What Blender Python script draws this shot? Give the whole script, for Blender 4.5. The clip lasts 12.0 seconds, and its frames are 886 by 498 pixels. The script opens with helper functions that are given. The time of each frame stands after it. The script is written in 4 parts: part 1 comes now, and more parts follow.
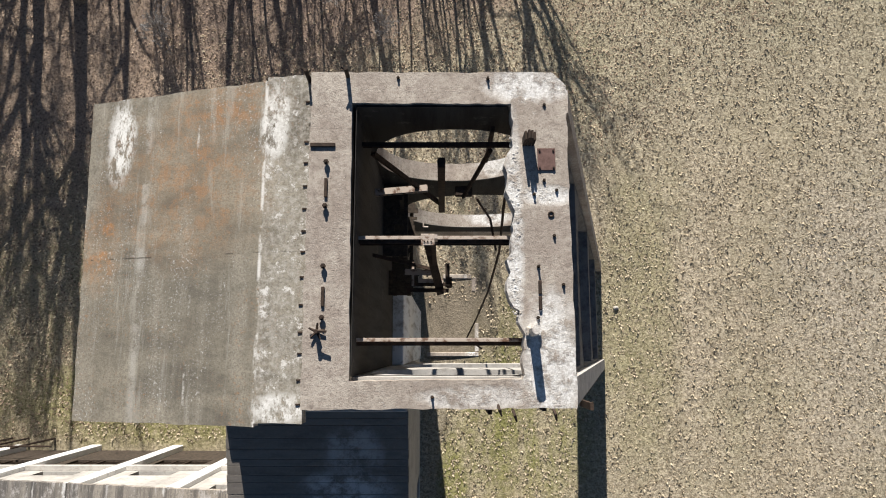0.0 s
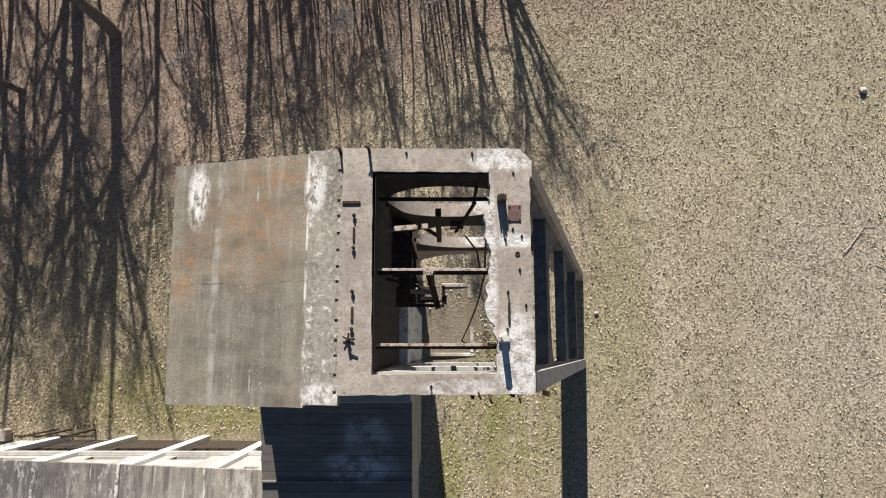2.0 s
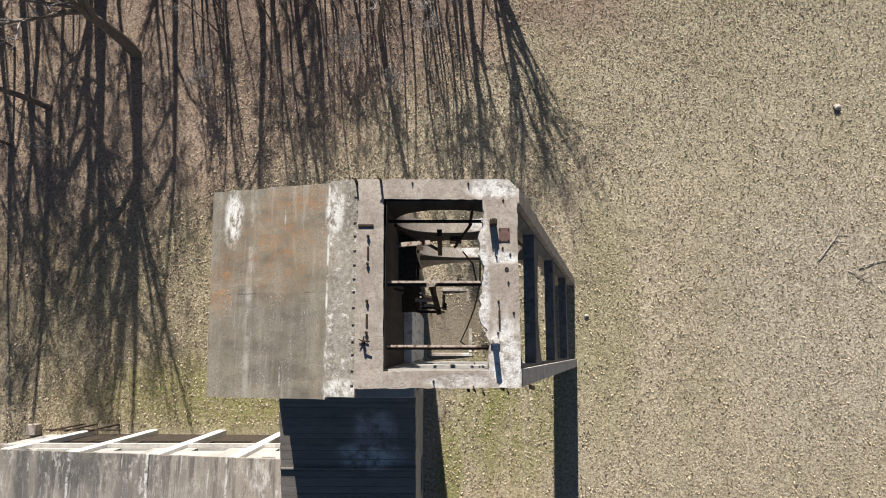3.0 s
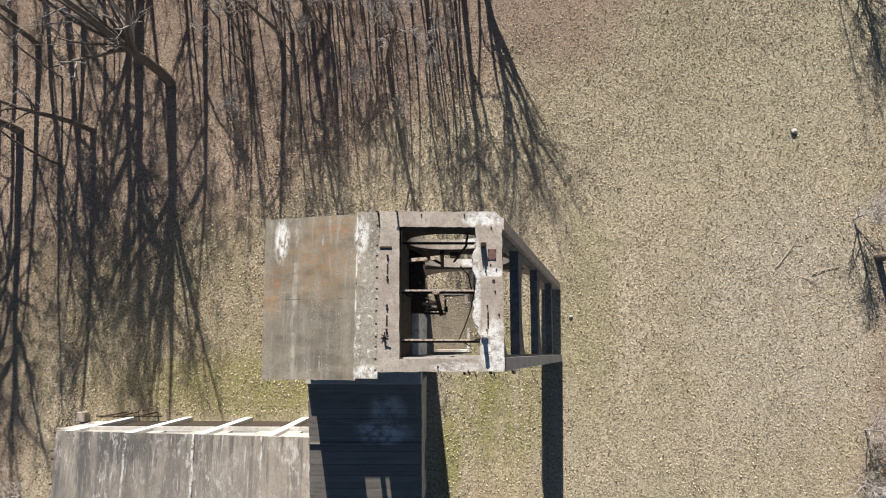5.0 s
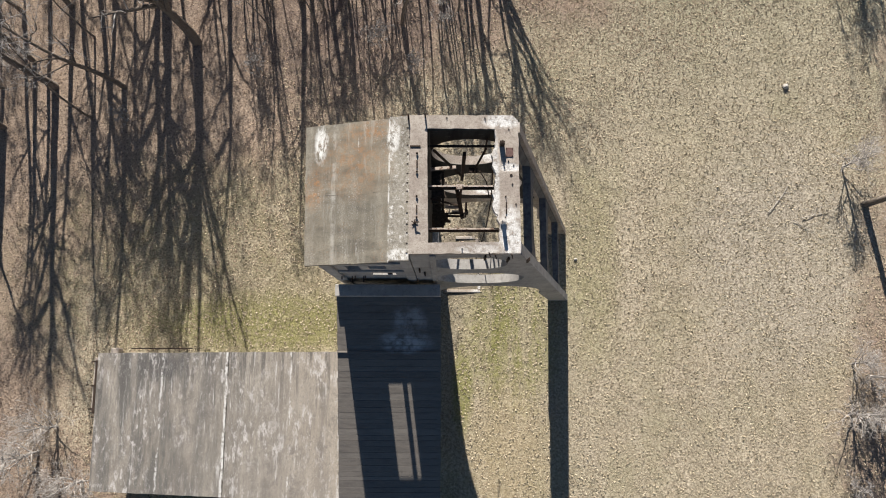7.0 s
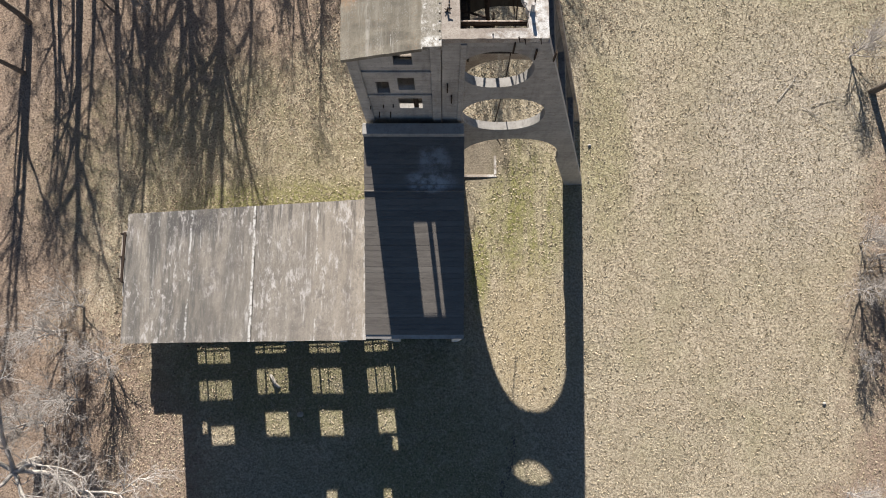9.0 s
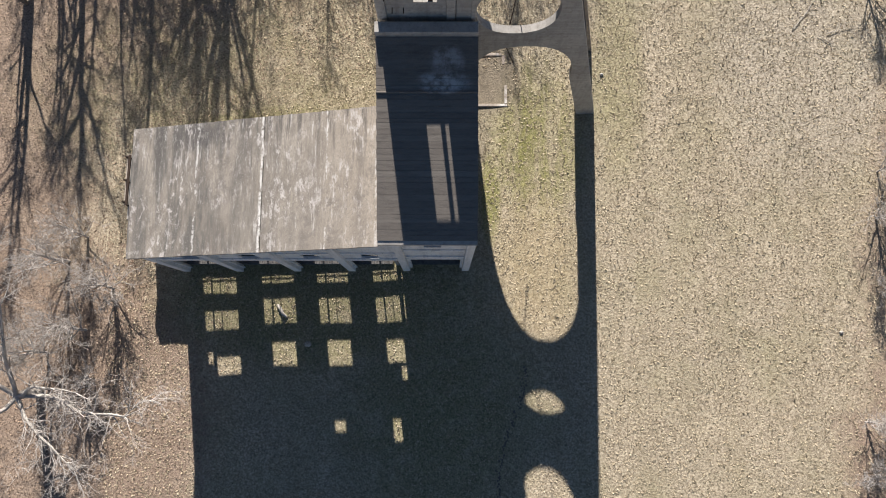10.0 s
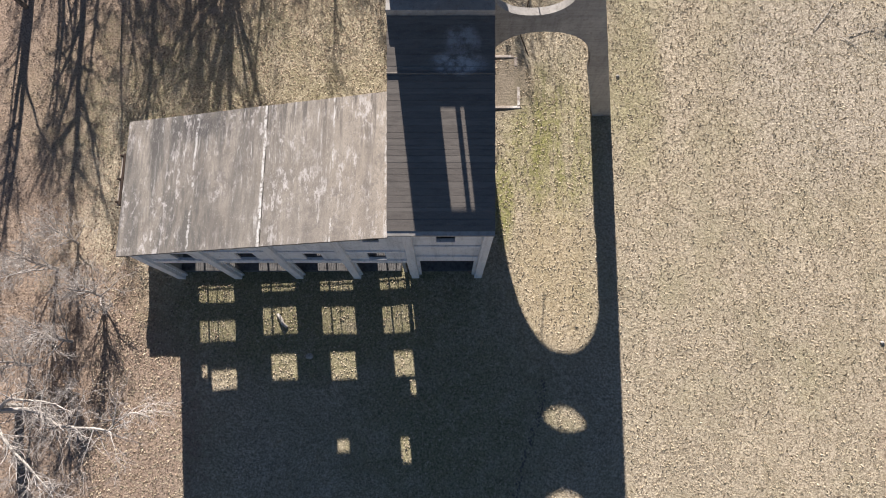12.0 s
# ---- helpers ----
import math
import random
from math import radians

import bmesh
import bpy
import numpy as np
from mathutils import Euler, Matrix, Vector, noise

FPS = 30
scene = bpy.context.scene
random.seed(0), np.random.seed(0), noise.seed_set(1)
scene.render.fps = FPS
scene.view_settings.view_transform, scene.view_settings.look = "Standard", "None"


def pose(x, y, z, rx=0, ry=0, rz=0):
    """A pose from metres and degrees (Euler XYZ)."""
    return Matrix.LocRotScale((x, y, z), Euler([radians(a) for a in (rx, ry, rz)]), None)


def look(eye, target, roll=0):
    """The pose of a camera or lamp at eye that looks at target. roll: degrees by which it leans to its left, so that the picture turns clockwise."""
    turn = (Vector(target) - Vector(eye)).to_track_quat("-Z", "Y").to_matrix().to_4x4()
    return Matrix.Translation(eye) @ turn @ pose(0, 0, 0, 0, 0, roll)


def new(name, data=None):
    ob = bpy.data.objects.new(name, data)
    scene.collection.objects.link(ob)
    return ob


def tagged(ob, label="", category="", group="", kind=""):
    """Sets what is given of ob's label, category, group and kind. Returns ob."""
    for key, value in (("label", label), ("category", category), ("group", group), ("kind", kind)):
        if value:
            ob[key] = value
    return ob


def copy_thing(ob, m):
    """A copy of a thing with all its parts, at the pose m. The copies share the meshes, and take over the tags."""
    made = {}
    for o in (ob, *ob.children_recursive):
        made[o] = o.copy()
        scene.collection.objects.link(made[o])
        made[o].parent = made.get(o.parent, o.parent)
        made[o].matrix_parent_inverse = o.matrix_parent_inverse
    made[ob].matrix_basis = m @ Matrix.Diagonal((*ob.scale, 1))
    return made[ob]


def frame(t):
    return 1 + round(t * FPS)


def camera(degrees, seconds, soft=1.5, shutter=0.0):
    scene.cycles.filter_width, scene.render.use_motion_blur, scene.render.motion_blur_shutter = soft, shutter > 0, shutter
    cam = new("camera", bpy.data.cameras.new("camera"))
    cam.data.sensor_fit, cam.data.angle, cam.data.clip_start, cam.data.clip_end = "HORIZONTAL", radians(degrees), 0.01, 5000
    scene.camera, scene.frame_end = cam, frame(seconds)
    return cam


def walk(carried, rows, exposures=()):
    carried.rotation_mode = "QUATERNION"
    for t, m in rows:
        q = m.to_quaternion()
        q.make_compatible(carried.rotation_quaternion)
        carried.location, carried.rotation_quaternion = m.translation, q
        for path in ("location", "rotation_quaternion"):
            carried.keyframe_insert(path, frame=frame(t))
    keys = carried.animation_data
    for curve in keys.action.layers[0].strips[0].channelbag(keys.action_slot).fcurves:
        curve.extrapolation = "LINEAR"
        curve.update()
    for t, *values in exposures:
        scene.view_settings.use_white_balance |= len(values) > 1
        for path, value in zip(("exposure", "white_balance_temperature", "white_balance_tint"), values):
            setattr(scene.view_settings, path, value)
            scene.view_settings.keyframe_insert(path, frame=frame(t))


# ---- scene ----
cam = camera(69.1, 12.0, soft=1.0)
METRES, EYE, TILT, LEAN, TURN = 43.0, 40.0, -81.0, 0.0, 0.0
ROWS = [
    (0.0, 0.0, 0.0, 0.0, 0.0, 0.0, -0.0),
    (0.5, 0.0002, -0.0212, 0.0041, 0.02, -0.02, -0.01),
    (1.0, 0.001, -0.049, 0.009, 0.03, -0.03, -0.02),
    (1.5, 0.0019, -0.0783, 0.0136, 0.04, -0.02, -0.02),
    (2.0, 0.0028, -0.1094, 0.0188, 0.05, -0.02, -0.02),
    (2.5, 0.0026, -0.1439, 0.0244, 0.06, -0.03, -0.03),
    (3.0, 0.0027, -0.1819, 0.0306, 0.08, -0.02, -0.04),
    (3.5, 0.0032, -0.2188, 0.0364, 0.1, -0.01, -0.04),
    (5.5, -0.0015, -0.3534, 0.0398, 0.1, 0.05, -0.07),
    (6.0, -0.0084, -0.3766, 0.0152, 0.08, 0.07, -0.07),
    (6.5, -0.0158, -0.3986, -0.0203, 0.09, 0.08, -0.07),
    (8.5, -0.0501, -0.4298, -0.236, 0.09, 0.05, -0.04),
    (9.0, -0.0586, -0.4365, -0.3023, 0.12, -0.02, -0.02),
    (9.5, -0.069, -0.4311, -0.3754, 0.11, 0.05, -0.02),
    (10.0, -0.0789, -0.4145, -0.4474, 0.11, 0.04, -0.02),
    (10.5, -0.0877, -0.3862, -0.5003, 0.1, -0.02, -0.02),
    (11.0, -0.0939, -0.3549, -0.5303, 0.11, -0.05, -0.03),
    (11.5, -0.0987, -0.3378, -0.5323, 0.08, 1.18, -0.04),
    (12.0, -0.0993, -0.3387, -0.5272, 0.14, 4.35, -0.01),
]
walk(cam, [(t, pose(0, 0, EYE, TILT, LEAN, TURN) @ pose(METRES * x, METRES * y, METRES * z, 90 + pitch, roll, yaw)) for t, x, y, z, yaw, pitch, roll in ROWS], exposures=[(0.0, 1.02, 6500, 10), (4.0, 1.06, 6500, 10), (9.0, 1.2, 6500, 11), (12.0, 1.3, 6500, 15)])

# ---- light ----
SUN = Vector((-0.225, 2.0, 1.0)).normalized()
world = bpy.data.worlds.new("world")
scene.world = world
world.use_nodes = True
wn = world.node_tree.nodes
sky = wn.new("ShaderNodeTexSky")
sky.sky_type = "NISHITA"
sky.sun_disc = False
sky.dust_density = 0.3
sky.ozone_density = 4.0
sky.sun_elevation = math.asin(SUN.z)
sky.sun_rotation = math.atan2(SUN.x, SUN.y)
wn["Background"].inputs["Strength"].default_value = 0.029
world.node_tree.links.new(sky.outputs[0], wn["Background"].inputs["Color"])
sun = new("sun", bpy.data.lights.new("sun", "SUN"))
sun.data.energy = 4.6
sun.data.angle = radians(0.5)
sun.data.color = (1.0, 0.945, 0.865)
sun.matrix_world = look(SUN * 60, (0, 0, 0))


# ---- materials ----
class Mat:
    """A small writer of node materials in world or object coordinates."""

    def __init__(self, name, rough=0.9, metal=0.0):
        self.m = bpy.data.materials.new(name)
        self.m.use_nodes = True
        self.t = self.m.node_tree
        self.b = self.t.nodes["Principled BSDF"]
        self.b.inputs["Roughness"].default_value = rough
        self.b.inputs["Metallic"].default_value = metal
        self.b.inputs["Specular IOR Level"].default_value = 0.25
        self.pos = self.n("ShaderNodeNewGeometry").outputs["Position"]

    def n(self, kind, **props):
        node = self.t.nodes.new(kind)
        for key, value in props.items():
            if key == "operation":
                node.operation = value
            elif key == "blend":
                node.data_type = "RGBA"
                node.blend_type = value
        return node

    def put(self, socket, value):
        if hasattr(value, "is_linked"):
            self.t.links.new(value, socket)
        else:
            socket.default_value = value

    def stretch(self, sx, sy, sz, vec=None):
        node = self.n("ShaderNodeMapping")
        self.put(node.inputs["Vector"], vec or self.pos)
        node.inputs["Scale"].default_value = (sx, sy, sz)
        return node.outputs[0]

    def noise(self, scale, detail=4, rough=0.6, vec=None, lo=0.0, hi=1.0):
        """Noise, cut to a range and spread over 0 to 1."""
        node = self.n("ShaderNodeTexNoise")
        self.put(node.inputs["Vector"], vec or self.pos)
        node.inputs["Scale"].default_value = scale
        node.inputs["Detail"].default_value = detail
        node.inputs["Roughness"].default_value = rough
        return self.span(node.outputs["Fac"], lo, hi)

    def span(self, value, lo, hi):
        node = self.n("ShaderNodeMapRange")
        self.put(node.inputs["Value"], value)
        node.inputs["From Min"].default_value = lo
        node.inputs["From Max"].default_value = hi
        return node.outputs["Result"]

    def calc(self, op, a, b=0.0):
        node = self.n("ShaderNodeMath", operation=op)
        self.put(node.inputs[0], a)
        self.put(node.inputs[1], b)
        return node.outputs[0]

    def mix(self, fac, a, b, blend="MIX"):
        node = self.n("ShaderNodeMix", blend=blend)
        self.put(node.inputs[0], fac)
        self.put(node.inputs[6], (*a, 1) if isinstance(a, tuple) else a)
        self.put(node.inputs[7], (*b, 1) if isinstance(b, tuple) else b)
        return node.outputs[2]

    def axis(self, i, vec=None):
        node = self.n("ShaderNodeSeparateXYZ")
        self.put(node.inputs[0], vec or self.pos)
        return node.outputs[i]

    def blob(self, x, y, rx, ry, soft=0.5, wobble=0.6):
        """1 inside a wobbly ellipse on plan, 0 outside."""
        dx = self.calc("DIVIDE", self.calc("SUBTRACT", self.axis(0), x), rx)
        dy = self.calc("DIVIDE", self.calc("SUBTRACT", self.axis(1), y), ry)
        d = self.calc("ADD", self.calc("MULTIPLY", dx, dx), self.calc("MULTIPLY", dy, dy))
        d = self.calc("ADD", d, self.calc("MULTIPLY", self.noise(1.3, 5, 0.65, lo=0.3, hi=0.7), wobble))
        return self.span(d, 1.0 + wobble, 1.0 + wobble - soft * 2)

    def done(self, colour, bump=0.0, height=None, distance=0.02):
        self.put(self.b.inputs["Base Color"], (*colour, 1) if isinstance(colour, tuple) else colour)
        if bump:
            node = self.n("ShaderNodeBump")
            node.inputs["Strength"].default_value = bump
            node.inputs["Distance"].default_value = distance
            self.put(node.inputs["Height"], height if height is not None else self.noise(30, 6, 0.7))
            self.put(self.b.inputs["Normal"], node.outputs[0])
        return self.m


def concrete_rim():
    m = Mat("weathered_concrete_rim")
    c = m.mix(m.noise(1.1, 5, 0.65, lo=0.35, hi=0.65), (0.335, 0.288, 0.245), (0.47, 0.418, 0.36))
    c = m.mix(m.calc("MULTIPLY", m.noise(0.8, 8, 0.76, lo=0.48, hi=0.6), 0.45), c, (0.245, 0.195, 0.165))
    c = m.mix(m.calc("MULTIPLY", m.noise(14, 6, 0.78, lo=0.47, hi=0.68), 0.75), c, (0.19, 0.155, 0.13))
    c = m.mix(m.calc("MULTIPLY", m.noise(55, 3, 0.6, lo=0.62, hi=0.7), 0.6), c, (0.6, 0.58, 0.55))
    c = m.mix(m.calc("MULTIPLY", m.noise(3.5, 8, 0.78, lo=0.5, hi=0.64), 0.5), c, (0.21, 0.17, 0.145))
    c = m.mix(m.noise(28, 3, 0.6, lo=0.68, hi=0.72), c, (0.05, 0.042, 0.036))
    lines = m.noise(1.0, 3, 0.6, vec=m.stretch(0.5, 7, 1), lo=0.62, hi=0.68)
    c = m.mix(m.calc("MULTIPLY", lines, 0.3), c, (0.13, 0.105, 0.09))
    edge = m.calc("MAXIMUM", m.blob(1.36, 2.2, 0.2, 2.4, 0.5, 0.8), m.calc("MAXIMUM", m.blob(2.05, -0.2, 0.55, 1.3, 0.5, 0.8), m.calc("MAXIMUM", m.blob(1.75, 5.25, 0.85, 0.35, 0.5, 0.8), m.calc("MAXIMUM", m.blob(2.05, 3.0, 0.5, 0.2, 0.5, 0.8), m.calc("MULTIPLY", m.blob(0.6, -0.85, 1.0, 0.2, 0.4, 0.9), 0.6)))))
    white = m.calc("MULTIPLY", edge, m.noise(2.2, 9, 0.78, lo=0.40, hi=0.52))
    white = m.calc("MAXIMUM", white, m.calc("MULTIPLY", m.noise(2.6, 8, 0.75, lo=0.64, hi=0.69), 0.6))
    c = m.mix(m.calc("MULTIPLY", white, 0.92), c, m.mix(m.noise(16, 6, 0.7, lo=0.4, hi=0.6), (0.55, 0.53, 0.5), (0.82, 0.81, 0.79)))
    return m.done(c, 0.7, m.calc("ADD", m.noise(22, 8, 0.75), m.calc("MULTIPLY", white, -0.7)), 0.03)


def concrete_tower_roof():
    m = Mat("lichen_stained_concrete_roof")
    c = m.mix(m.noise(0.7, 5, 0.6, lo=0.35, hi=0.65), (0.205, 0.182, 0.142), (0.30, 0.27, 0.212))
    smear = m.noise(1.0, 6, 0.66, vec=m.stretch(0.14, 0.75, 1), lo=0.45, hi=0.6)
    c = m.mix(m.calc("MULTIPLY", smear, 0.7), c, (0.088, 0.08, 0.066))
    c = m.mix(m.calc("MULTIPLY", m.blob(-5.2, 0.9, 2.6, 0.9, 0.9), 0.55), c, (0.07, 0.064, 0.054))
    wash = m.noise(1.0, 6, 0.7, vec=m.stretch(1.9, 0.18, 1), lo=0.46, hi=0.62)
    c = m.mix(m.calc("MULTIPLY", wash, 0.42), c, (0.355, 0.325, 0.265))
    c = m.mix(m.calc("MULTIPLY", m.noise(3.0, 8, 0.8, lo=0.5, hi=0.62), 0.45), c, (0.125, 0.112, 0.09))
    c = m.mix(m.noise(20, 6, 0.78, lo=0.46, hi=0.7), c, (0.115, 0.102, 0.082))
    veil = m.calc("MAXIMUM", m.blob(-5.4, 3.5, 2.1, 1.9, 0.9), m.calc("MAXIMUM", m.blob(-7.35, 2.2, 0.6, 1.0), m.calc("MULTIPLY", m.blob(-4.7, 5.0, 1.5, 0.6), 0.8)))
    c = m.mix(m.calc("MULTIPLY", veil, 0.22), c, (0.32, 0.215, 0.125))
    orange = m.calc("MULTIPLY", m.noise(2.6, 10, 0.86, lo=0.49, hi=0.58), veil)
    c = m.mix(m.calc("MULTIPLY", orange, 0.6), c, (0.40, 0.18, 0.06))
    rusty = m.calc("MULTIPLY", m.noise(13, 6, 0.8, lo=0.56, hi=0.61), m.noise(0.8, 4, 0.6, lo=0.45, hi=0.65))
    c = m.mix(m.calc("MULTIPLY", rusty, 0.6), c, (0.36, 0.17, 0.07))
    run = m.noise(1.0, 7, 0.76, vec=m.stretch(3.4, 0.3, 1), lo=0.56, hi=0.63)
    c = m.mix(m.calc("MULTIPLY", run, 0.3), c, (0.43, 0.41, 0.36))
    flake = m.calc("MULTIPLY", m.noise(24, 5, 0.75, lo=0.58, hi=0.63), m.calc("ADD", 0.08, m.noise(0.9, 4, 0.6, vec=m.stretch(1.6, 0.4, 1), lo=0.47, hi=0.62)))
    c = m.mix(m.calc("MULTIPLY", flake, 0.75), c, (0.6, 0.59, 0.57))
    chalk = m.calc("MULTIPLY", m.noise(3.4, 10, 0.84, vec=m.stretch(1.5, 0.7, 1), lo=0.46, hi=0.53), m.calc("MAXIMUM", m.blob(-7.05, 4.5, 0.34, 0.9, 0.6, 0.9), m.calc("MAXIMUM", m.blob(-3.42, 4.6, 0.28, 0.8, 0.5, 0.9), m.blob(-3.1, -1.1, 0.6, 0.3))))
    c = m.mix(m.calc("MULTIPLY", chalk, 0.92), c, (0.74, 0.73, 0.70))
    wig = m.calc("MULTIPLY", m.calc("SUBTRACT", m.noise(1.2, 5, 0.7), 0.5), 0.16)
    for axis, at, wide, tone, power, gate in ((0, -3.62, 0.03, (0.66, 0.64, 0.61), 0.9, 0.47), (0, -5.15, 0.02, (0.56, 0.54, 0.5), 0.8, 0.53), (0, -6.35, 0.07, (0.46, 0.44, 0.40), 0.4, 0.47), (1, 1.93, 0.012, (0.06, 0.05, 0.042), 0.8, 0.5)):
        d = m.calc("ABSOLUTE", m.calc("SUBTRACT", m.calc("ADD", m.axis(axis), m.calc("MULTIPLY", wig, 0.3 if axis else 0.5)), at))
        c = m.mix(m.calc("MULTIPLY", m.calc("MULTIPLY", m.span(d, wide * 1.8, wide * 0.6), m.noise(1.4, 7, 0.75, lo=gate, hi=gate + 0.08)), power), c, tone)
    c = m.mix(m.noise(9, 5, 0.7, lo=0.69, hi=0.73), c, (0.045, 0.04, 0.034))
    strip = m.span(m.axis(0), -3.62, -3.56)
    c = m.mix(m.calc("MULTIPLY", strip, m.calc("MULTIPLY", m.noise(9, 8, 0.8, lo=0.45, hi=0.62), 0.75)), c, (0.43, 0.405, 0.365))
    c = m.mix(m.calc("MULTIPLY", strip, m.calc("MULTIPLY", m.noise(2.4, 9, 0.82, lo=0.55, hi=0.6), 0.8)), c, (0.70, 0.68, 0.65))
    return m.done(c, 0.5, m.noise(35, 8, 0.75), 0.02)


def concrete_wing_roof():
    m = Mat("streaked_concrete_roof_wing")
    c = m.mix(m.noise(0.35, 5, 0.6, lo=0.35, hi=0.65), (0.265, 0.235, 0.198), (0.36, 0.325, 0.278))
    c = m.mix(m.calc("MULTIPLY", m.span(m.axis(0), -15.0, -9.0), 0.5), c, (0.39, 0.335, 0.275))
    broad = m.noise(1.0, 6, 0.7, vec=m.stretch(0.7, 0.09, 1), lo=0.44, hi=0.6)
    c = m.mix(m.calc("MULTIPLY", broad, 0.5), c, (0.17, 0.15, 0.132))
    west = m.calc("MULTIPLY", m.span(m.axis(0), -11.0, -20.0), m.noise(0.8, 6, 0.7, vec=m.stretch(1.3, 0.22, 1), lo=0.42, hi=0.58))
    c = m.mix(m.calc("MULTIPLY", west, 0.85), c, (0.105, 0.102, 0.096))
    wet = m.calc("MULTIPLY", m.noise(1.0, 7, 0.75, vec=m.stretch(1.9, 0.16, 1), lo=0.5, hi=0.57), m.span(m.axis(1), -11.5, -6.0))
    c = m.mix(m.calc("MULTIPLY", wet, 0.75), c, (0.075, 0.07, 0.068))
    c = m.mix(m.calc("MULTIPLY", m.blob(-21.0, -6.5, 1.8, 1.2), 0.75), c, (0.055, 0.055, 0.058))
    thin = m.noise(1.0, 8, 0.8, vec=m.stretch(4.5, 0.35, 1), lo=0.53, hi=0.6)
    c = m.mix(m.calc("MULTIPLY", thin, 0.22), c, (0.13, 0.118, 0.105))
    cloud = m.calc("MULTIPLY", m.noise(0.9, 8, 0.75, lo=0.5, hi=0.6), m.noise(0.22, 3, 0.6, lo=0.4, hi=0.6))
    c = m.mix(m.calc("MULTIPLY", cloud, 0.6), c, (0.135, 0.12, 0.112))
    flaky = m.calc("MULTIPLY", m.noise(1.5, 9, 0.8, vec=m.stretch(1.5, 0.6, 1), lo=0.535, hi=0.575), m.noise(0.28, 3, 0.6, lo=0.42, hi=0.6))
    c = m.mix(m.calc("MULTIPLY", flaky, 0.8), c, (0.58, 0.545, 0.52))
    drip = m.calc("MULTIPLY", m.noise(1.0, 8, 0.78, vec=m.stretch(3.2, 0.28, 1), lo=0.57, hi=0.61), m.noise(0.4, 3, 0.6, lo=0.4, hi=0.6))
    c = m.mix(m.calc("MULTIPLY", drip, 0.7), c, (0.60, 0.575, 0.55))
    wob = m.calc("MULTIPLY", m.calc("SUBTRACT", m.noise(0.9, 8, 0.78), 0.5), 0.55)
    for x, wide, power, gate in ((-16.05, 0.06, 0.95, 0.43), (-21.0, 0.045, 0.75, 0.48), (-11.35, 0.035, 0.8, 0.49), (-7.9, 0.04, 0.6, 0.5), (-13.4, 0.03, 0.5, 0.53), (-23.6, 0.03, 0.5, 0.53)):
        d = m.calc("ABSOLUTE", m.calc("SUBTRACT", m.calc("ADD", m.axis(0), wob), x))
        line = m.calc("MULTIPLY", m.span(d, wide * 2, wide * 0.8), m.noise(1.3, 8, 0.8, lo=gate, hi=gate + 0.06))
        c = m.mix(m.calc("MULTIPLY", line, power), c, (0.68, 0.665, 0.64))
    crack = m.span(m.calc("ABSOLUTE", m.calc("SUBTRACT", m.calc("ADD", m.axis(0), m.calc("MULTIPLY", wob, 0.3)), -15.93)), 0.05, 0.025)
    c = m.mix(m.calc("MULTIPLY", crack, m.noise(0.8, 3, 0.6, lo=0.42, hi=0.5)), c, (0.04, 0.035, 0.03))
    c = m.mix(m.calc("MULTIPLY", m.noise(6, 9, 0.82, vec=m.stretch(1.4, 0.7, 1), lo=0.5, hi=0.62), 0.6), c, (0.145, 0.132, 0.117))
    c = m.mix(m.noise(16, 6, 0.78, lo=0.5, hi=0.75), c, (0.14, 0.125, 0.11))
    c = m.mix(m.calc("MULTIPLY", m.noise(20, 4, 0.7, lo=0.62, hi=0.66), 0.7), c, (0.62, 0.6, 0.57))
    return m.done(c, 0.5, m.noise(26, 8, 0.75), 0.02)


def plank_roof():
    m = Mat("weathered_board_marked_roof")
    info = m.n("ShaderNodeObjectInfo").outputs["Random"]
    c = m.mix(info, (0.18, 0.16, 0.14), (0.225, 0.203, 0.178))
    c = m.mix(m.calc("MULTIPLY", m.noise(1.0, 6, 0.7, vec=m.stretch(0.9, 5, 1), lo=0.45, hi=0.7), 0.6), c, (0.09, 0.082, 0.075))
    c = m.mix(m.calc("MULTIPLY", m.noise(9, 6, 0.75, lo=0.5, hi=0.7), 0.6), c, (0.25, 0.23, 0.21))
    chalk = m.calc("MULTIPLY", m.noise(1.6, 8, 0.75, lo=0.4, hi=0.56), m.calc("MAXIMUM", m.blob(-3.4, -4.9, 1.7, 0.7), m.calc("MULTIPLY", m.blob(-3.2, -3.6, 1.1, 1.0), 0.7)))
    c = m.mix(m.calc("MULTIPLY", chalk, 0.75), c, (0.6, 0.6, 0.6))
    return m.done(c, 0.5, m.noise(20, 7, 0.75), 0.02)


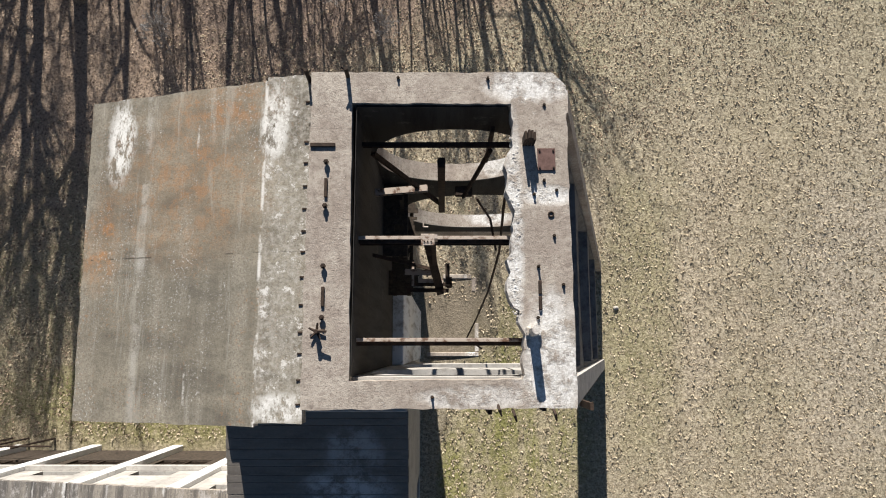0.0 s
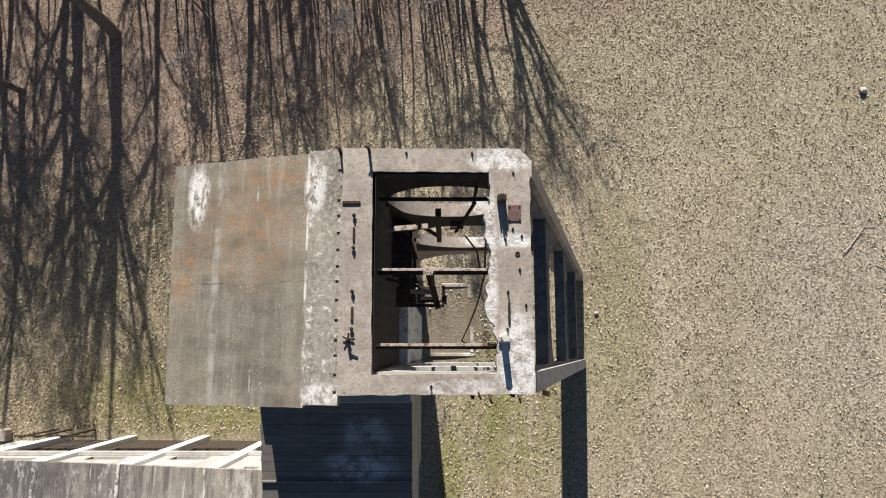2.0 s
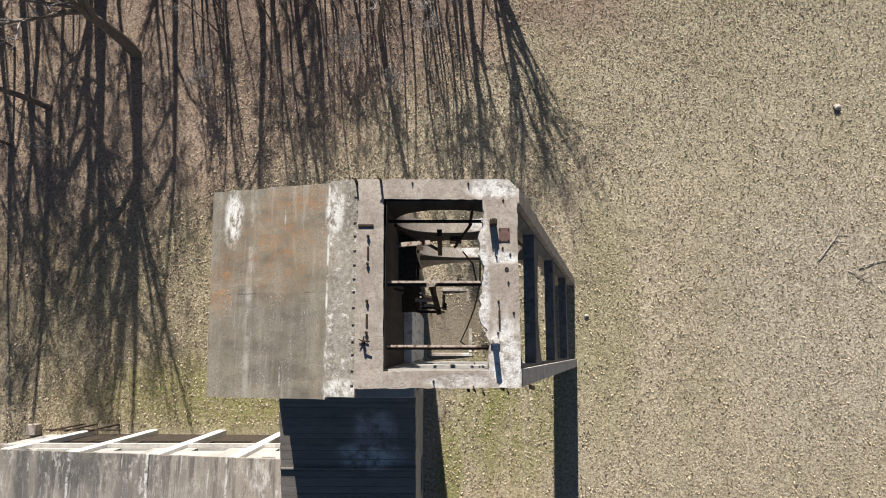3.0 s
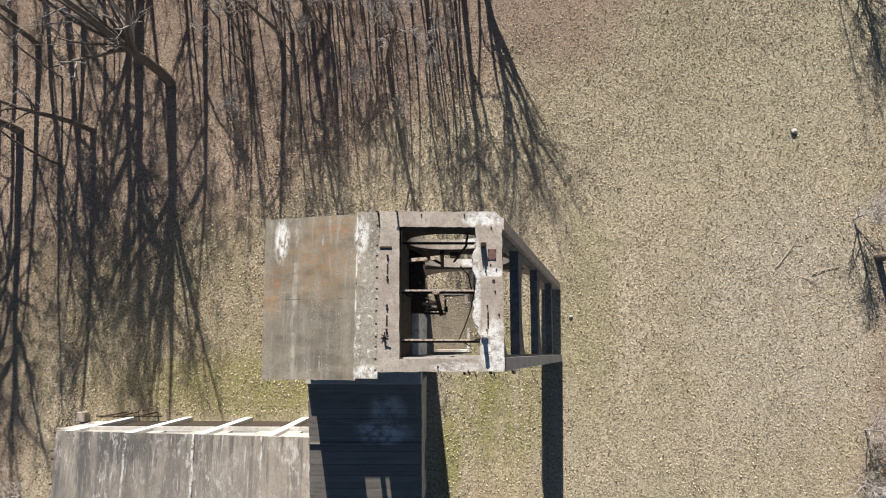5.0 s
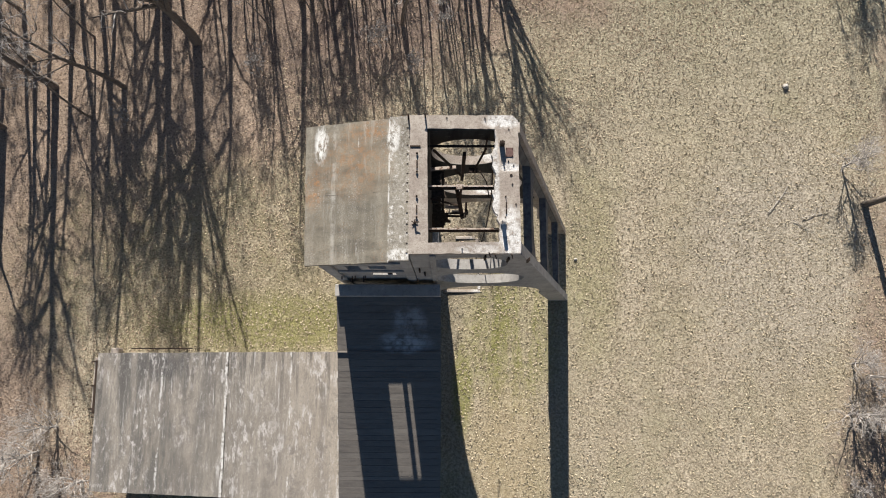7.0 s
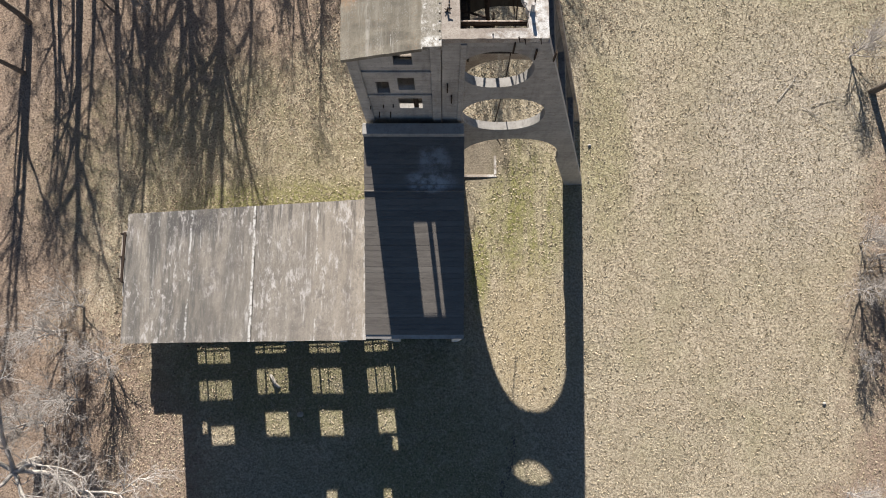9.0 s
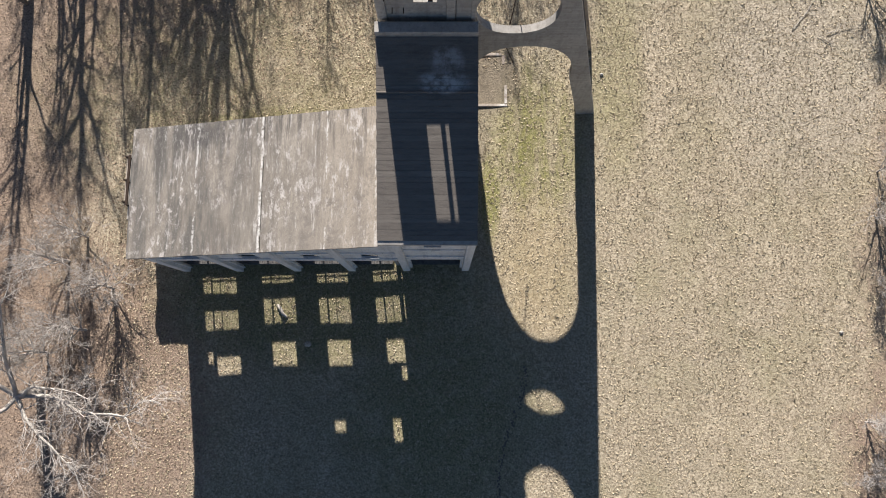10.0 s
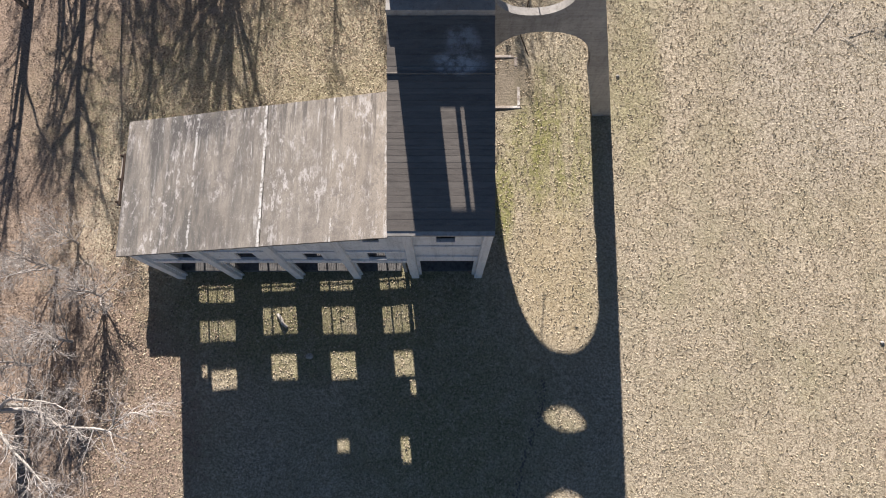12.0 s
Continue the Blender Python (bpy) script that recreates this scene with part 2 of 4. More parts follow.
def concrete_wall():
    m = Mat("grey_board_marked_concrete_wall")
    c = m.mix(m.noise(0.5, 5, 0.65, lo=0.35, hi=0.65), (0.36, 0.343, 0.32), (0.51, 0.488, 0.455))
    run = m.noise(1.0, 6, 0.68, vec=m.stretch(2.5, 2.5, 0.22), lo=0.5, hi=0.68)
    c = m.mix(m.calc("MULTIPLY", run, 0.45), c, (0.22, 0.21, 0.2))
    board = m.noise(1.0, 2, 0.5, vec=m.stretch(0.15, 0.15, 5.5), lo=0.4, hi=0.6)
    c = m.mix(m.calc("MULTIPLY", board, 0.22), c, (0.2, 0.19, 0.18))
    c = m.mix(m.calc("MULTIPLY", m.noise(2.0, 8, 0.75, lo=0.6, hi=0.66), 0.6), c, (0.55, 0.53, 0.5))
    c = m.mix(m.calc("MULTIPLY", m.noise(3.2, 9, 0.8, lo=0.52, hi=0.6), 0.45), c, (0.20, 0.175, 0.15))
    return m.done(c, 0.4, m.calc("ADD", m.noise(20, 7, 0.75), m.calc("MULTIPLY", board, 0.6)), 0.02)


# Streaked concrete whose dark tones carry the shade of the place.
def shaded_wall(name, light, deep):
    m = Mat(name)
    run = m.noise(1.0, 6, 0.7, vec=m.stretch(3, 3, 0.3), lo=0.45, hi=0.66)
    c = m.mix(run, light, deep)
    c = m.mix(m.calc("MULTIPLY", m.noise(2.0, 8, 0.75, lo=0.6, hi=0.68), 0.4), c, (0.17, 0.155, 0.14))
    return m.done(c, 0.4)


def whitewash():
    m = Mat("streaked_whitewashed_concrete", 0.85)
    run = m.noise(1.0, 6, 0.7, vec=m.stretch(3, 3, 0.3), lo=0.5, hi=0.66)
    c = m.mix(m.calc("MULTIPLY", run, 0.8), (0.7, 0.7, 0.7), (0.3, 0.27, 0.24))
    return m.done(c, 0.3)


def facade_paint():
    m = Mat("pale_limewashed_concrete", 0.9)
    c = m.mix(m.noise(0.6, 5, 0.65, lo=0.35, hi=0.65), (0.70, 0.70, 0.70), (0.82, 0.82, 0.82))
    run = m.noise(1.0, 7, 0.72, vec=m.stretch(2.5, 2.5, 0.2), lo=0.5, hi=0.64)
    c = m.mix(m.calc("MULTIPLY", run, 0.4), c, (0.40, 0.40, 0.40))
    c = m.mix(m.calc("MULTIPLY", m.noise(5, 7, 0.78, lo=0.56, hi=0.62), 0.5), c, (0.25, 0.24, 0.23))
    return m.done(c, 0.4, m.noise(20, 7, 0.75), 0.02)


def rust(name, dark, light, rough=0.85):
    m = Mat(name, rough, 0.15)
    c = m.mix(m.noise(7, 6, 0.7, lo=0.35, hi=0.65), dark, light)
    return m.done(c, 0.3, m.noise(60, 5, 0.7), 0.004)


def pale_steel():
    m = Mat("faded_flaking_painted_steel", 0.7, 0.2)
    c = m.mix(m.noise(6, 6, 0.7, lo=0.5, hi=0.62), (0.42, 0.36, 0.31), (0.14, 0.085, 0.06))
    return m.done(c, 0.2)


def bark(name, dark, light):
    m = Mat(name, 0.95)
    c = m.mix(m.noise(5, 5, 0.7, vec=m.stretch(3, 3, 0.6), lo=0.35, hi=0.65), dark, light)
    return m.done(c, 0.4, m.noise(14, 5, 0.7, vec=m.stretch(3, 3, 0.5)), 0.02)


def ground_material():
    m = Mat("dry_grass_and_leaf_litter_ground", 1.0)
    m.b.inputs["Specular IOR Level"].default_value = 0.05
    fine = m.noise(9, 6, 0.75, lo=0.3, hi=0.7)
    tuft = m.noise(5.5, 7, 0.84, lo=0.41, hi=0.59)
    clump = m.noise(5.0, 5, 0.82, vec=m.stretch(0.75, 1.15, 1), lo=0.55, hi=0.595)
    straw = m.noise(10.0, 6, 0.84, lo=0.53, hi=0.66)
    grass = m.mix(tuft, (0.19, 0.157, 0.11), (0.66, 0.565, 0.42))
    grass = m.mix(m.calc("MULTIPLY", m.noise(0.16, 4, 0.6, lo=0.45, hi=0.7), 0.4), grass, (0.30, 0.29, 0.155))
    streak = m.noise(1.0, 4, 0.6, vec=m.stretch(0.55, 0.05, 1), lo=0.45, hi=0.58)
    grass = m.mix(m.calc("MULTIPLY", streak, 0.45), grass, m.mix(tuft, (0.24, 0.2, 0.142), (0.72, 0.62, 0.47)))
    row = m.noise(1.0, 5, 0.65, vec=m.stretch(0.42, 0.035, 1), lo=0.5, hi=0.64)
    grass = m.mix(m.calc("MULTIPLY", row, 0.3), grass, (0.30, 0.255, 0.168))
    grass = m.mix(m.calc("MULTIPLY", m.span(m.axis(1), 6.0, 26.0), 0.45), grass, m.mix(tuft, (0.14, 0.135, 0.085), (0.48, 0.46, 0.315)))
    grass = m.mix(m.calc("MULTIPLY", m.noise(0.5, 5, 0.65, lo=0.5, hi=0.7), 0.3), grass, (0.27, 0.225, 0.155))
    grey = m.blob(29, 3, 9, 11, 0.5)
    grass = m.mix(m.calc("MULTIPLY", grey, 0.45), grass, m.mix(tuft, (0.17, 0.15, 0.125), (0.67, 0.60, 0.505)))
    grass = m.mix(m.calc("MULTIPLY", clump, m.noise(0.3, 4, 0.6, lo=0.0, hi=0.7)), grass, m.mix(fine, (0.10, 0.082, 0.056), (0.21, 0.172, 0.12)))
    grass = m.mix(m.calc("MULTIPLY", m.noise(12, 4, 0.78, lo=0.56, hi=0.62), 0.6), grass, (0.15, 0.12, 0.08))
    grass = m.mix(m.calc("MULTIPLY", straw, 0.6), grass, (0.82, 0.73, 0.58))
    litter = m.mix(m.noise(6, 8, 0.84, lo=0.38, hi=0.62), (0.09, 0.066, 0.054), (0.54, 0.42, 0.32))
    litter = m.mix(m.calc("MULTIPLY", m.noise(0.35, 4, 0.6, lo=0.4, hi=0.65), 0.3), litter, (0.27, 0.19, 0.14))
    litter = m.mix(m.calc("MULTIPLY", m.noise(10, 6, 0.82, lo=0.54, hi=0.66), 0.6), litter, (0.56, 0.46, 0.37))
    deep = m.calc("MULTIPLY", m.blob(-10, 30, 19, 12, 0.6), m.noise(0.7, 6, 0.7, lo=0.3, hi=0.6))
    litter = m.mix(m.calc("MULTIPLY", deep, 0.75), litter, m.mix(fine, (0.06, 0.042, 0.042), (0.19, 0.145, 0.135)))
    wob = m.calc("MULTIPLY", m.calc("SUBTRACT", m.noise(0.12, 5, 0.65), 0.5), 22.0)
    north = m.span(m.calc("ADD", m.calc("SUBTRACT", m.axis(1), m.calc("MULTIPLY", m.axis(0), 0.55)), wob), 14.0, 26.0)
    west = m.span(m.calc("ADD", m.axis(0), m.calc("MULTIPLY", wob, 0.5)), -31.0, -39.0)
    east = m.span(m.calc("ADD", m.calc("SUBTRACT", m.axis(0), m.calc("MULTIPLY", m.axis(1), 0.2)), m.calc("MULTIPLY", wob, 0.5)), 33.0, 39.0)
    west = m.calc("MAXIMUM", west, m.blob(-34, -28, 11, 15, 0.35))
    wood = m.calc("MAXIMUM", north, m.calc("MAXIMUM", west, east))
    wood = m.span(m.calc("ADD", wood, m.calc("MULTIPLY", m.calc("SUBTRACT", m.noise(1.6, 6, 0.75), 0.5), 0.9)), 0.2, 0.8)
    c = m.mix(wood, grass, litter)
    strip = m.noise(1.0, 5, 0.65, vec=m.stretch(0.8, 0.12, 1), lo=0.40, hi=0.58)
    green = m.calc("MAXIMUM", m.blob(-16, -3.0, 11, 2.8), m.calc("MAXIMUM", m.calc("MULTIPLY", m.blob(4.8, -3.5, 4.0, 7.5), m.calc("ADD", 0.3, m.calc("MULTIPLY", strip, 0.7))), m.calc("MAXIMUM", m.calc("MULTIPLY", m.blob(12, 2, 2.6, 9), 0.38), m.blob(0.6, -8.5, 1.0, 4))))
    c = m.mix(m.calc("MULTIPLY", green, m.calc("MULTIPLY", m.noise(2.5, 7, 0.76, lo=0.30, hi=0.5), 0.9)), c, m.mix(tuft, (0.13, 0.14, 0.04), (0.36, 0.34, 0.14)))
    olive = m.calc("MULTIPLY", m.blob(-23, 1.5, 19, 11, 0.5), m.noise(0.6, 5, 0.65, lo=0.3, hi=0.6))
    c = m.mix(m.calc("MULTIPLY", olive, 0.65), c, m.mix(tuft, (0.13, 0.115, 0.06), (0.33, 0.29, 0.17)))
    # Darker olive soil; its colour also deepens the shade south of the buildings.
    soil_and_shade = m.calc("MULTIPLY", m.calc("MAXIMUM", m.blob(-14, -17, 14, 6.5, 0.4), m.blob(-4, -27, 9, 10, 0.6)), m.noise(0.5, 5, 0.7, lo=0.2, hi=0.5))
    c = m.mix(m.calc("MULTIPLY", soil_and_shade, 0.7), c, m.mix(tuft, (0.12, 0.12, 0.055), (0.34, 0.315, 0.17)))
    gold = m.calc("MULTIPLY", m.blob(4.5, -15, 4.0, 7.0, 0.6), 0.55)
    c = m.mix(gold, c, m.mix(tuft, (0.30, 0.235, 0.13), (0.56, 0.46, 0.29)))
    bare = m.calc("MULTIPLY", m.blob(0.8, 2.2, 2.6, 3.2, 0.3), 0.75)
    c = m.mix(bare, c, m.mix(fine, (0.15, 0.125, 0.095), (0.24, 0.205, 0.16)))
    return m.done(c, 0.6, m.calc("ADD", fine, tuft), 0.035)


def blade(name, a, b):
    m = Mat(name, 0.95)
    m.b.inputs["Specular IOR Level"].default_value = 0.1
    r = m.n("ShaderNodeNewGeometry").outputs["Random Per Island"]
    return m.done(m.mix(r, a, b))


RIM, ROOF, WINGROOF, PLANK, WALL, WHITE = concrete_rim(), concrete_tower_roof(), concrete_wing_roof(), plank_roof(), concrete_wall(), whitewash()
# Near-black colour that holds the shade inside the shaft.
SHAFT_SHADE = shaded_wall("soot_stained_shaft_concrete", (0.042, 0.039, 0.036), (0.018, 0.016, 0.015))
# Concrete darkened to hold the shade on the ties and indoor floors.
SHADED = shaded_wall("dark_damp_stained_concrete", (0.17, 0.165, 0.16), (0.085, 0.082, 0.08))
RUST = rust("dark_rusted_steel", (0.022, 0.017, 0.014), (0.068, 0.045, 0.033))
PLATE = rust("red_brown_rusted_plate", (0.10, 0.058, 0.05), (0.17, 0.105, 0.092))
STEEL = pale_steel()
BEAM = rust("brown_rusted_beam", (0.10, 0.07, 0.055), (0.27, 0.21, 0.175))
TIMBER = rust("blackened_timber", (0.03, 0.025, 0.02), (0.085, 0.065, 0.05), 0.95)
BARK = bark("grey_brown_bark", (0.10, 0.08, 0.065), (0.22, 0.19, 0.16))
TWIG = bark("grey_twig_bark", (0.27, 0.25, 0.235), (0.5, 0.47, 0.445))
PALETWIG = bark("pale_grey_twig_bark", (0.33, 0.3, 0.275), (0.55, 0.51, 0.47))
PALE = bark("pale_sycamore_bark", (0.30, 0.275, 0.245), (0.56, 0.52, 0.47))
FACADE = facade_paint()
GROUND = ground_material()


# ---- builders ----
def link(name, bm, material, parent=None, label=""):
    mesh = bpy.data.meshes.new(name)
    bmesh.ops.recalc_face_normals(bm, faces=bm.faces)
    bm.to_mesh(mesh)
    bm.free()
    mesh.materials.append(material)
    ob = new(name, mesh)
    if parent is not None:
        ob.parent = parent
        ob.matrix_parent_inverse = parent.matrix_world.inverted()
    if label:
        ob["label"] = label
    return ob


def part(name, bm, material, parent, label=""):
    """One mesh, in world coordinates, under a thing or a part that stands at the origin."""
    return link(name, bm, material, parent, label)


def thing(name, label, category, kind="", group=""):
    return tagged(new(name), label, category, group, kind)


def box(x0, y0, z0, x1, y1, z1, bevel=0.0, bm=None):
    bm = bm or bmesh.new()
    made = bmesh.ops.create_cube(bm, size=1.0)["verts"]
    for v in made:
        v.co = Vector(((x0 + x1) / 2 + v.co.x * (x1 - x0), (y0 + y1) / 2 + v.co.y * (y1 - y0), (z0 + z1) / 2 + v.co.z * (z1 - z0)))
    if bevel:
        edges = list({e for v in made for e in v.link_edges})
        bmesh.ops.bevel(bm, geom=edges, offset=bevel, segments=1, affect="EDGES")
    return bm


def sheet(outer, holes, place, thick):
    """A slab from a plane outline with holes; place maps (u, v) to the world, thick is its extrusion."""
    bm = bmesh.new()
    edges = []
    for loop in (outer, *holes):
        vs = [bm.verts.new(place(*p)) for p in loop]
        edges += [bm.edges.new((vs[i], vs[(i + 1) % len(vs)])) for i in range(len(vs))]
    bmesh.ops.triangle_fill(bm, use_beauty=True, use_dissolve=False, edges=edges)
    made = bmesh.ops.extrude_face_region(bm, geom=list(bm.faces))["geom"]
    bmesh.ops.translate(bm, verts=[g for g in made if isinstance(g, bmesh.types.BMVert)], vec=Vector(thick))
    return bm


def rough_line(a, b, step=0.3, amount=0.02, rng=random):
    """Points from a to b, b left out, with small chips off the straight line."""
    a, b = Vector(a), Vector(b)
    n = max(1, int((b - a).length / step))
    side = Vector((-(b - a).y, (b - a).x)).normalized()
    out = [tuple(a)]
    for i in range(1, n):
        out.append(tuple(a.lerp(b, (i + rng.uniform(-0.3, 0.3)) / n) + side * rng.uniform(-amount, amount)))
    return out


def rough_loop(points, step=0.3, amount=0.02, rng=random):
    out = []
    for i, p in enumerate(points):
        out += rough_line(p, points[(i + 1) % len(points)], step, amount, rng)
    return out


def oval(cx, cz, rx, rz, n=36, power=2.0):
    out = []
    for i in range(n):
        a = 2 * math.pi * i / n
        c, s = math.cos(a), math.sin(a)
        out.append((cx + rx * math.copysign(abs(c) ** (2 / power), c), cz + rz * math.copysign(abs(s) ** (2 / power), s)))
    return out


def rect(x0, z0, x1, z1):
    return [(x0, z0), (x1, z0), (x1, z1), (x0, z1)]


def tube(bm, a, b, r0, r1=None, sides=6):
    a, b = Vector(a), Vector(b)
    r1 = r0 if r1 is None else r1
    q = (b - a).to_track_quat("Z", "Y").to_matrix()
    rings = [[bm.verts.new(p + q @ Vector((r * math.cos(2 * math.pi * i / sides), r * math.sin(2 * math.pi * i / sides), 0))) for i in range(sides)] for p, r in ((a, r0), (b, r1))]
    for i in range(sides):
        bm.faces.new((rings[0][i], rings[0][(i + 1) % sides], rings[1][(i + 1) % sides], rings[1][i]))
    bm.faces.new(rings[0][::-1])
    bm.faces.new(rings[1])
    return bm


def pipe(points, r, sides=6):
    bm = bmesh.new()
    for a, b in zip(points, points[1:]):
        tube(bm, a, b, r, r, sides)
    return bm


def ibeam(a, b, wide, deep, web=0.02):
    """A rolled I-section from a to b, top face at a and b."""
    a, b = Vector(a), Vector(b)
    along = (b - a).normalized()
    side = along.cross(Vector((0, 0, 1))).normalized()
    up = side.cross(along)
    bm = bmesh.new()
    w, f = wide / 2, 0.025
    shape = [(-w, 0), (w, 0), (w, -f), (web / 2, -f), (web / 2, f - deep), (w, f - deep), (w, -deep), (-w, -deep), (-w, f - deep), (-web / 2, f - deep), (-web / 2, -f), (-w, -f)]
    loops = [[bm.verts.new(p + side * x + up * z) for x, z in shape] for p in (a, b)]
    for i in range(12):
        j = (i + 1) % 12
        bm.faces.new((loops[0][i], loops[0][j], loops[1][j], loops[1][i]))
    bm.faces.new(loops[0][::-1])
    bm.faces.new(loops[1])
    return bm


def level(x, y):
    """The height of the ground."""
    return 0.1 + 0.02 * max(-60, min(60, x)) + 0.012 * max(-60, min(60, y)) + 0.10 * noise.noise((x * 0.12, y * 0.12, 0)) + 0.03 * noise.noise((x * 0.6, y * 0.6, 4))


# ---- ground ----
def build_ground():
    coords = [-3000, -900, -300, -140, -90]
    xs = coords + [v * 0.8 for v in range(-80, 81)] + [-v for v in reversed(coords)]
    n = len(xs)
    verts = [(x, y, level(x, y)) for y in xs for x in xs]
    faces = [(j * n + i, j * n + i + 1, (j + 1) * n + i + 1, (j + 1) * n + i) for j in range(n - 1) for i in range(n - 1)]
    mesh = bpy.data.meshes.new("ground")
    mesh.from_pydata(verts, [], faces)
    mesh.materials.append(GROUND)
    mesh.shade_smooth()
    tagged(new("ground", mesh), "dry mown grass running into brown leaf litter", "ground", kind="structure")


build_ground()


# ---- headframe tower ----
TOP = 27.75


def leg_x(z):
    """The outer line of the raking leg."""
    return 2.48 + 7.32 * (27.7 - z) / 27.3


tower = thing("mine_headframe", "tall weathered grey concrete mine headframe with raking legs and oval openings", "headframe", group="")


def frame_outline():
    """One side frame of the headframe: uprights, raking leg and spandrels, as an outline with holes."""
    outer = [(-2.65, -0.6), (-1.38, -0.6), (-1.38, 8.0)]
    right = leg_x(8.0) - 1.6
    for i in range(1, 24):
        a = math.pi * (1 - i / 24)
        c, s = math.cos(a), math.sin(a)
        outer.append(((right - 1.38) / 2 + (right + 1.38) / 2 * math.copysign(abs(c) ** 0.85, c), 8.0 + 5.05 * s ** 0.85))
    outer += [(right, 8.0), (leg_x(-0.6) - 1.6, -0.6), (leg_x(-0.6), -0.6), (leg_x(27.3), 27.3), (-2.65, 27.3)]
    holes = [oval(0.28, 24.15, 1.97, 2.21, 40, 2.2), oval(1.2, 17.6, 2.62, 2.72, 44, 2.2)]
    return outer, holes


for name, y, deep in (("south_frame", -1.05, 0.55), ("north_frame", 4.86, 0.5)):
    outer, holes = frame_outline()
    part(name, sheet(outer, holes, lambda x, z: (x, y, z), (0, deep, 0)), RIM if y > 0 else WALL, tower)


def raking_face():
    """Ties between the raking legs, with arched openings, following the rake."""
    def arch(y0, z0, y1, z1):
        out = [(y0, z0), (y1, z0)]
        spring = z1 - 1.3
        for i in range(13):
            a = math.pi * i / 12
            out.append(((y0 + y1) / 2 + (y1 - y0) / 2 * math.cos(a), spring + 1.3 * math.sin(a)))
        return out
    outer = [(-0.5, 5.2), (4.85, 5.2), (4.85, 27.3), (-0.5, 27.3)]
    holes = [arch(-0.4, 21.9, 4.78, 26.6), arch(-0.4, 14.3, 4.78, 21.0), arch(-0.4, 6.2, 4.78, 13.4)]
    return sheet(outer, holes, lambda y, z: (leg_x(z) - 0.68, y, z), (0.45, 0, 0))


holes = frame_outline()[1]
# Thin near-black sheets paint shade onto the shaft's north and west faces.
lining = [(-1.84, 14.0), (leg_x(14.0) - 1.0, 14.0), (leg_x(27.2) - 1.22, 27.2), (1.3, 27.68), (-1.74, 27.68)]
part("sooty_lining", sheet(lining, holes, lambda x, z: (x, 4.84, z), (0, 0.012, 0)), SHAFT_SHADE, tower, "thin dark sheet for the shade inside the shaft")
part("sooty_lining", box(-1.742, -0.48, 17.7, -1.73, 4.83, 27.68), SHAFT_SHADE, tower)
# The ties' shade is put into their dark colour.
part("raking_tie_frame", raking_face(), SHADED, tower, "concrete ties between the raking legs, coloured dark for their shade")

# the top ring with its ragged, spalled inner edge
rng = random.Random(4)
ring_outer = rough_loop([(-2.65, -1.08), (2.5, -1.05), (2.46, 5.27), (2.2, 5.54), (-2.65, 5.55)], 0.22, 0.018, rng)
ragged = [(1.5, -0.52), (1.52, 0.1), (1.56, 0.3), (1.42, 0.55), (1.46, 0.75), (1.27, 0.95), (1.22, 1.3), (1.3, 1.5), (1.22, 1.75), (1.32, 1.86), (1.36, 2.3), (1.4, 2.7), (1.3, 2.95), (1.22, 3.1), (1.26, 3.45), (1.2, 3.62), (1.27, 3.85), (1.38, 4.0), (1.36, 4.88)]
corners = [(-1.82, 4.9), (-1.76, -0.56)] + ragged
hole = []
for i in range(len(corners)):
    near = 0.3 if i < 1 else 0.12
    hole += rough_line(corners[i], corners[(i + 1) % len(corners)], near, 0.012 if i < 2 or i == len(corners) - 1 else 0.03, rng)
ring = sheet(ring_outer, [hole], lambda x, y: (x, y, TOP - 0.42), (0, 0, 0.42))
ring_part = part("ring_beam", ring, RIM, tower, "spalled tan concrete ring beam with pale patches")


def roof_slab(x0, z0, x1, z1, y0, y1, thick, chip=0.02, skew=0.0):
    """A slab falling to the west, with chipped edges."""
    loop = rough_loop([(x0 + skew, y0), (x1, y0), (x1, y1), (x0, y1)], 0.3, chip, rng)
    return sheet(loop, [], lambda x, y: (x, y, z0 + (z1 - z0) * (x - x0) / (x1 - x0) - thick), (0, 0, thick))


part("roof_slab", roof_slab(-7.88, 26.17, -3.6, 27.42, -1.43, 5.5, 0.3, 0.014, 0.15), ROOF, tower, "sloping concrete roof slab with orange lichen and chalky stains")
part("roof_strip", roof_slab(-3.597, 27.45, -2.655, 27.55, -1.36, 5.58, 0.36, 0.016), ROOF, tower)

# enclosed block under the sloping roof
S_WINDOWS = [(-5.2, 24.65, -4.2, 26.0), (-6.4, 20.9, -5.65, 22.5), (-5.15, 21.35, -4.2, 23.0), (-5.3, 18.55, -3.85, 20.3)]


def block_top(x):
    return 25.9 + 1.22 * (x + 7.88) / 4.28


south = [(-7.55, -0.6), (-2.7, -0.6), (-2.7, block_top(-2.9)), (-7.55, block_top(-7.55))]
part("block_wall", sheet(south, [rect(*w) for w in S_WINDOWS], lambda x, z: (x, -0.95, z), (0, 0.3, 0)), WALL, tower)
part("block_wall", sheet(south, [rect(-6.15, 21.0, -4.1, 23.8), rect(-5.9, 24.5, -4.3, 26.3)], lambda x, z: (x, 5.0, z), (0, 0.3, 0)), WALL, tower)
part("block_wall", sheet(rect(-0.65, -0.6, 4.98, 25.9), [rect(1.0, 20.9, 3.5, 22.6)], lambda y, z: (-7.55, y, z), (0.3, 0, 0)), WALL, tower)
# The wall's dark colour also stands for shade in the shaft.
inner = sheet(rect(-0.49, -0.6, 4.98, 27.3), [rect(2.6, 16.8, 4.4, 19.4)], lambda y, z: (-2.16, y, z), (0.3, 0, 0))
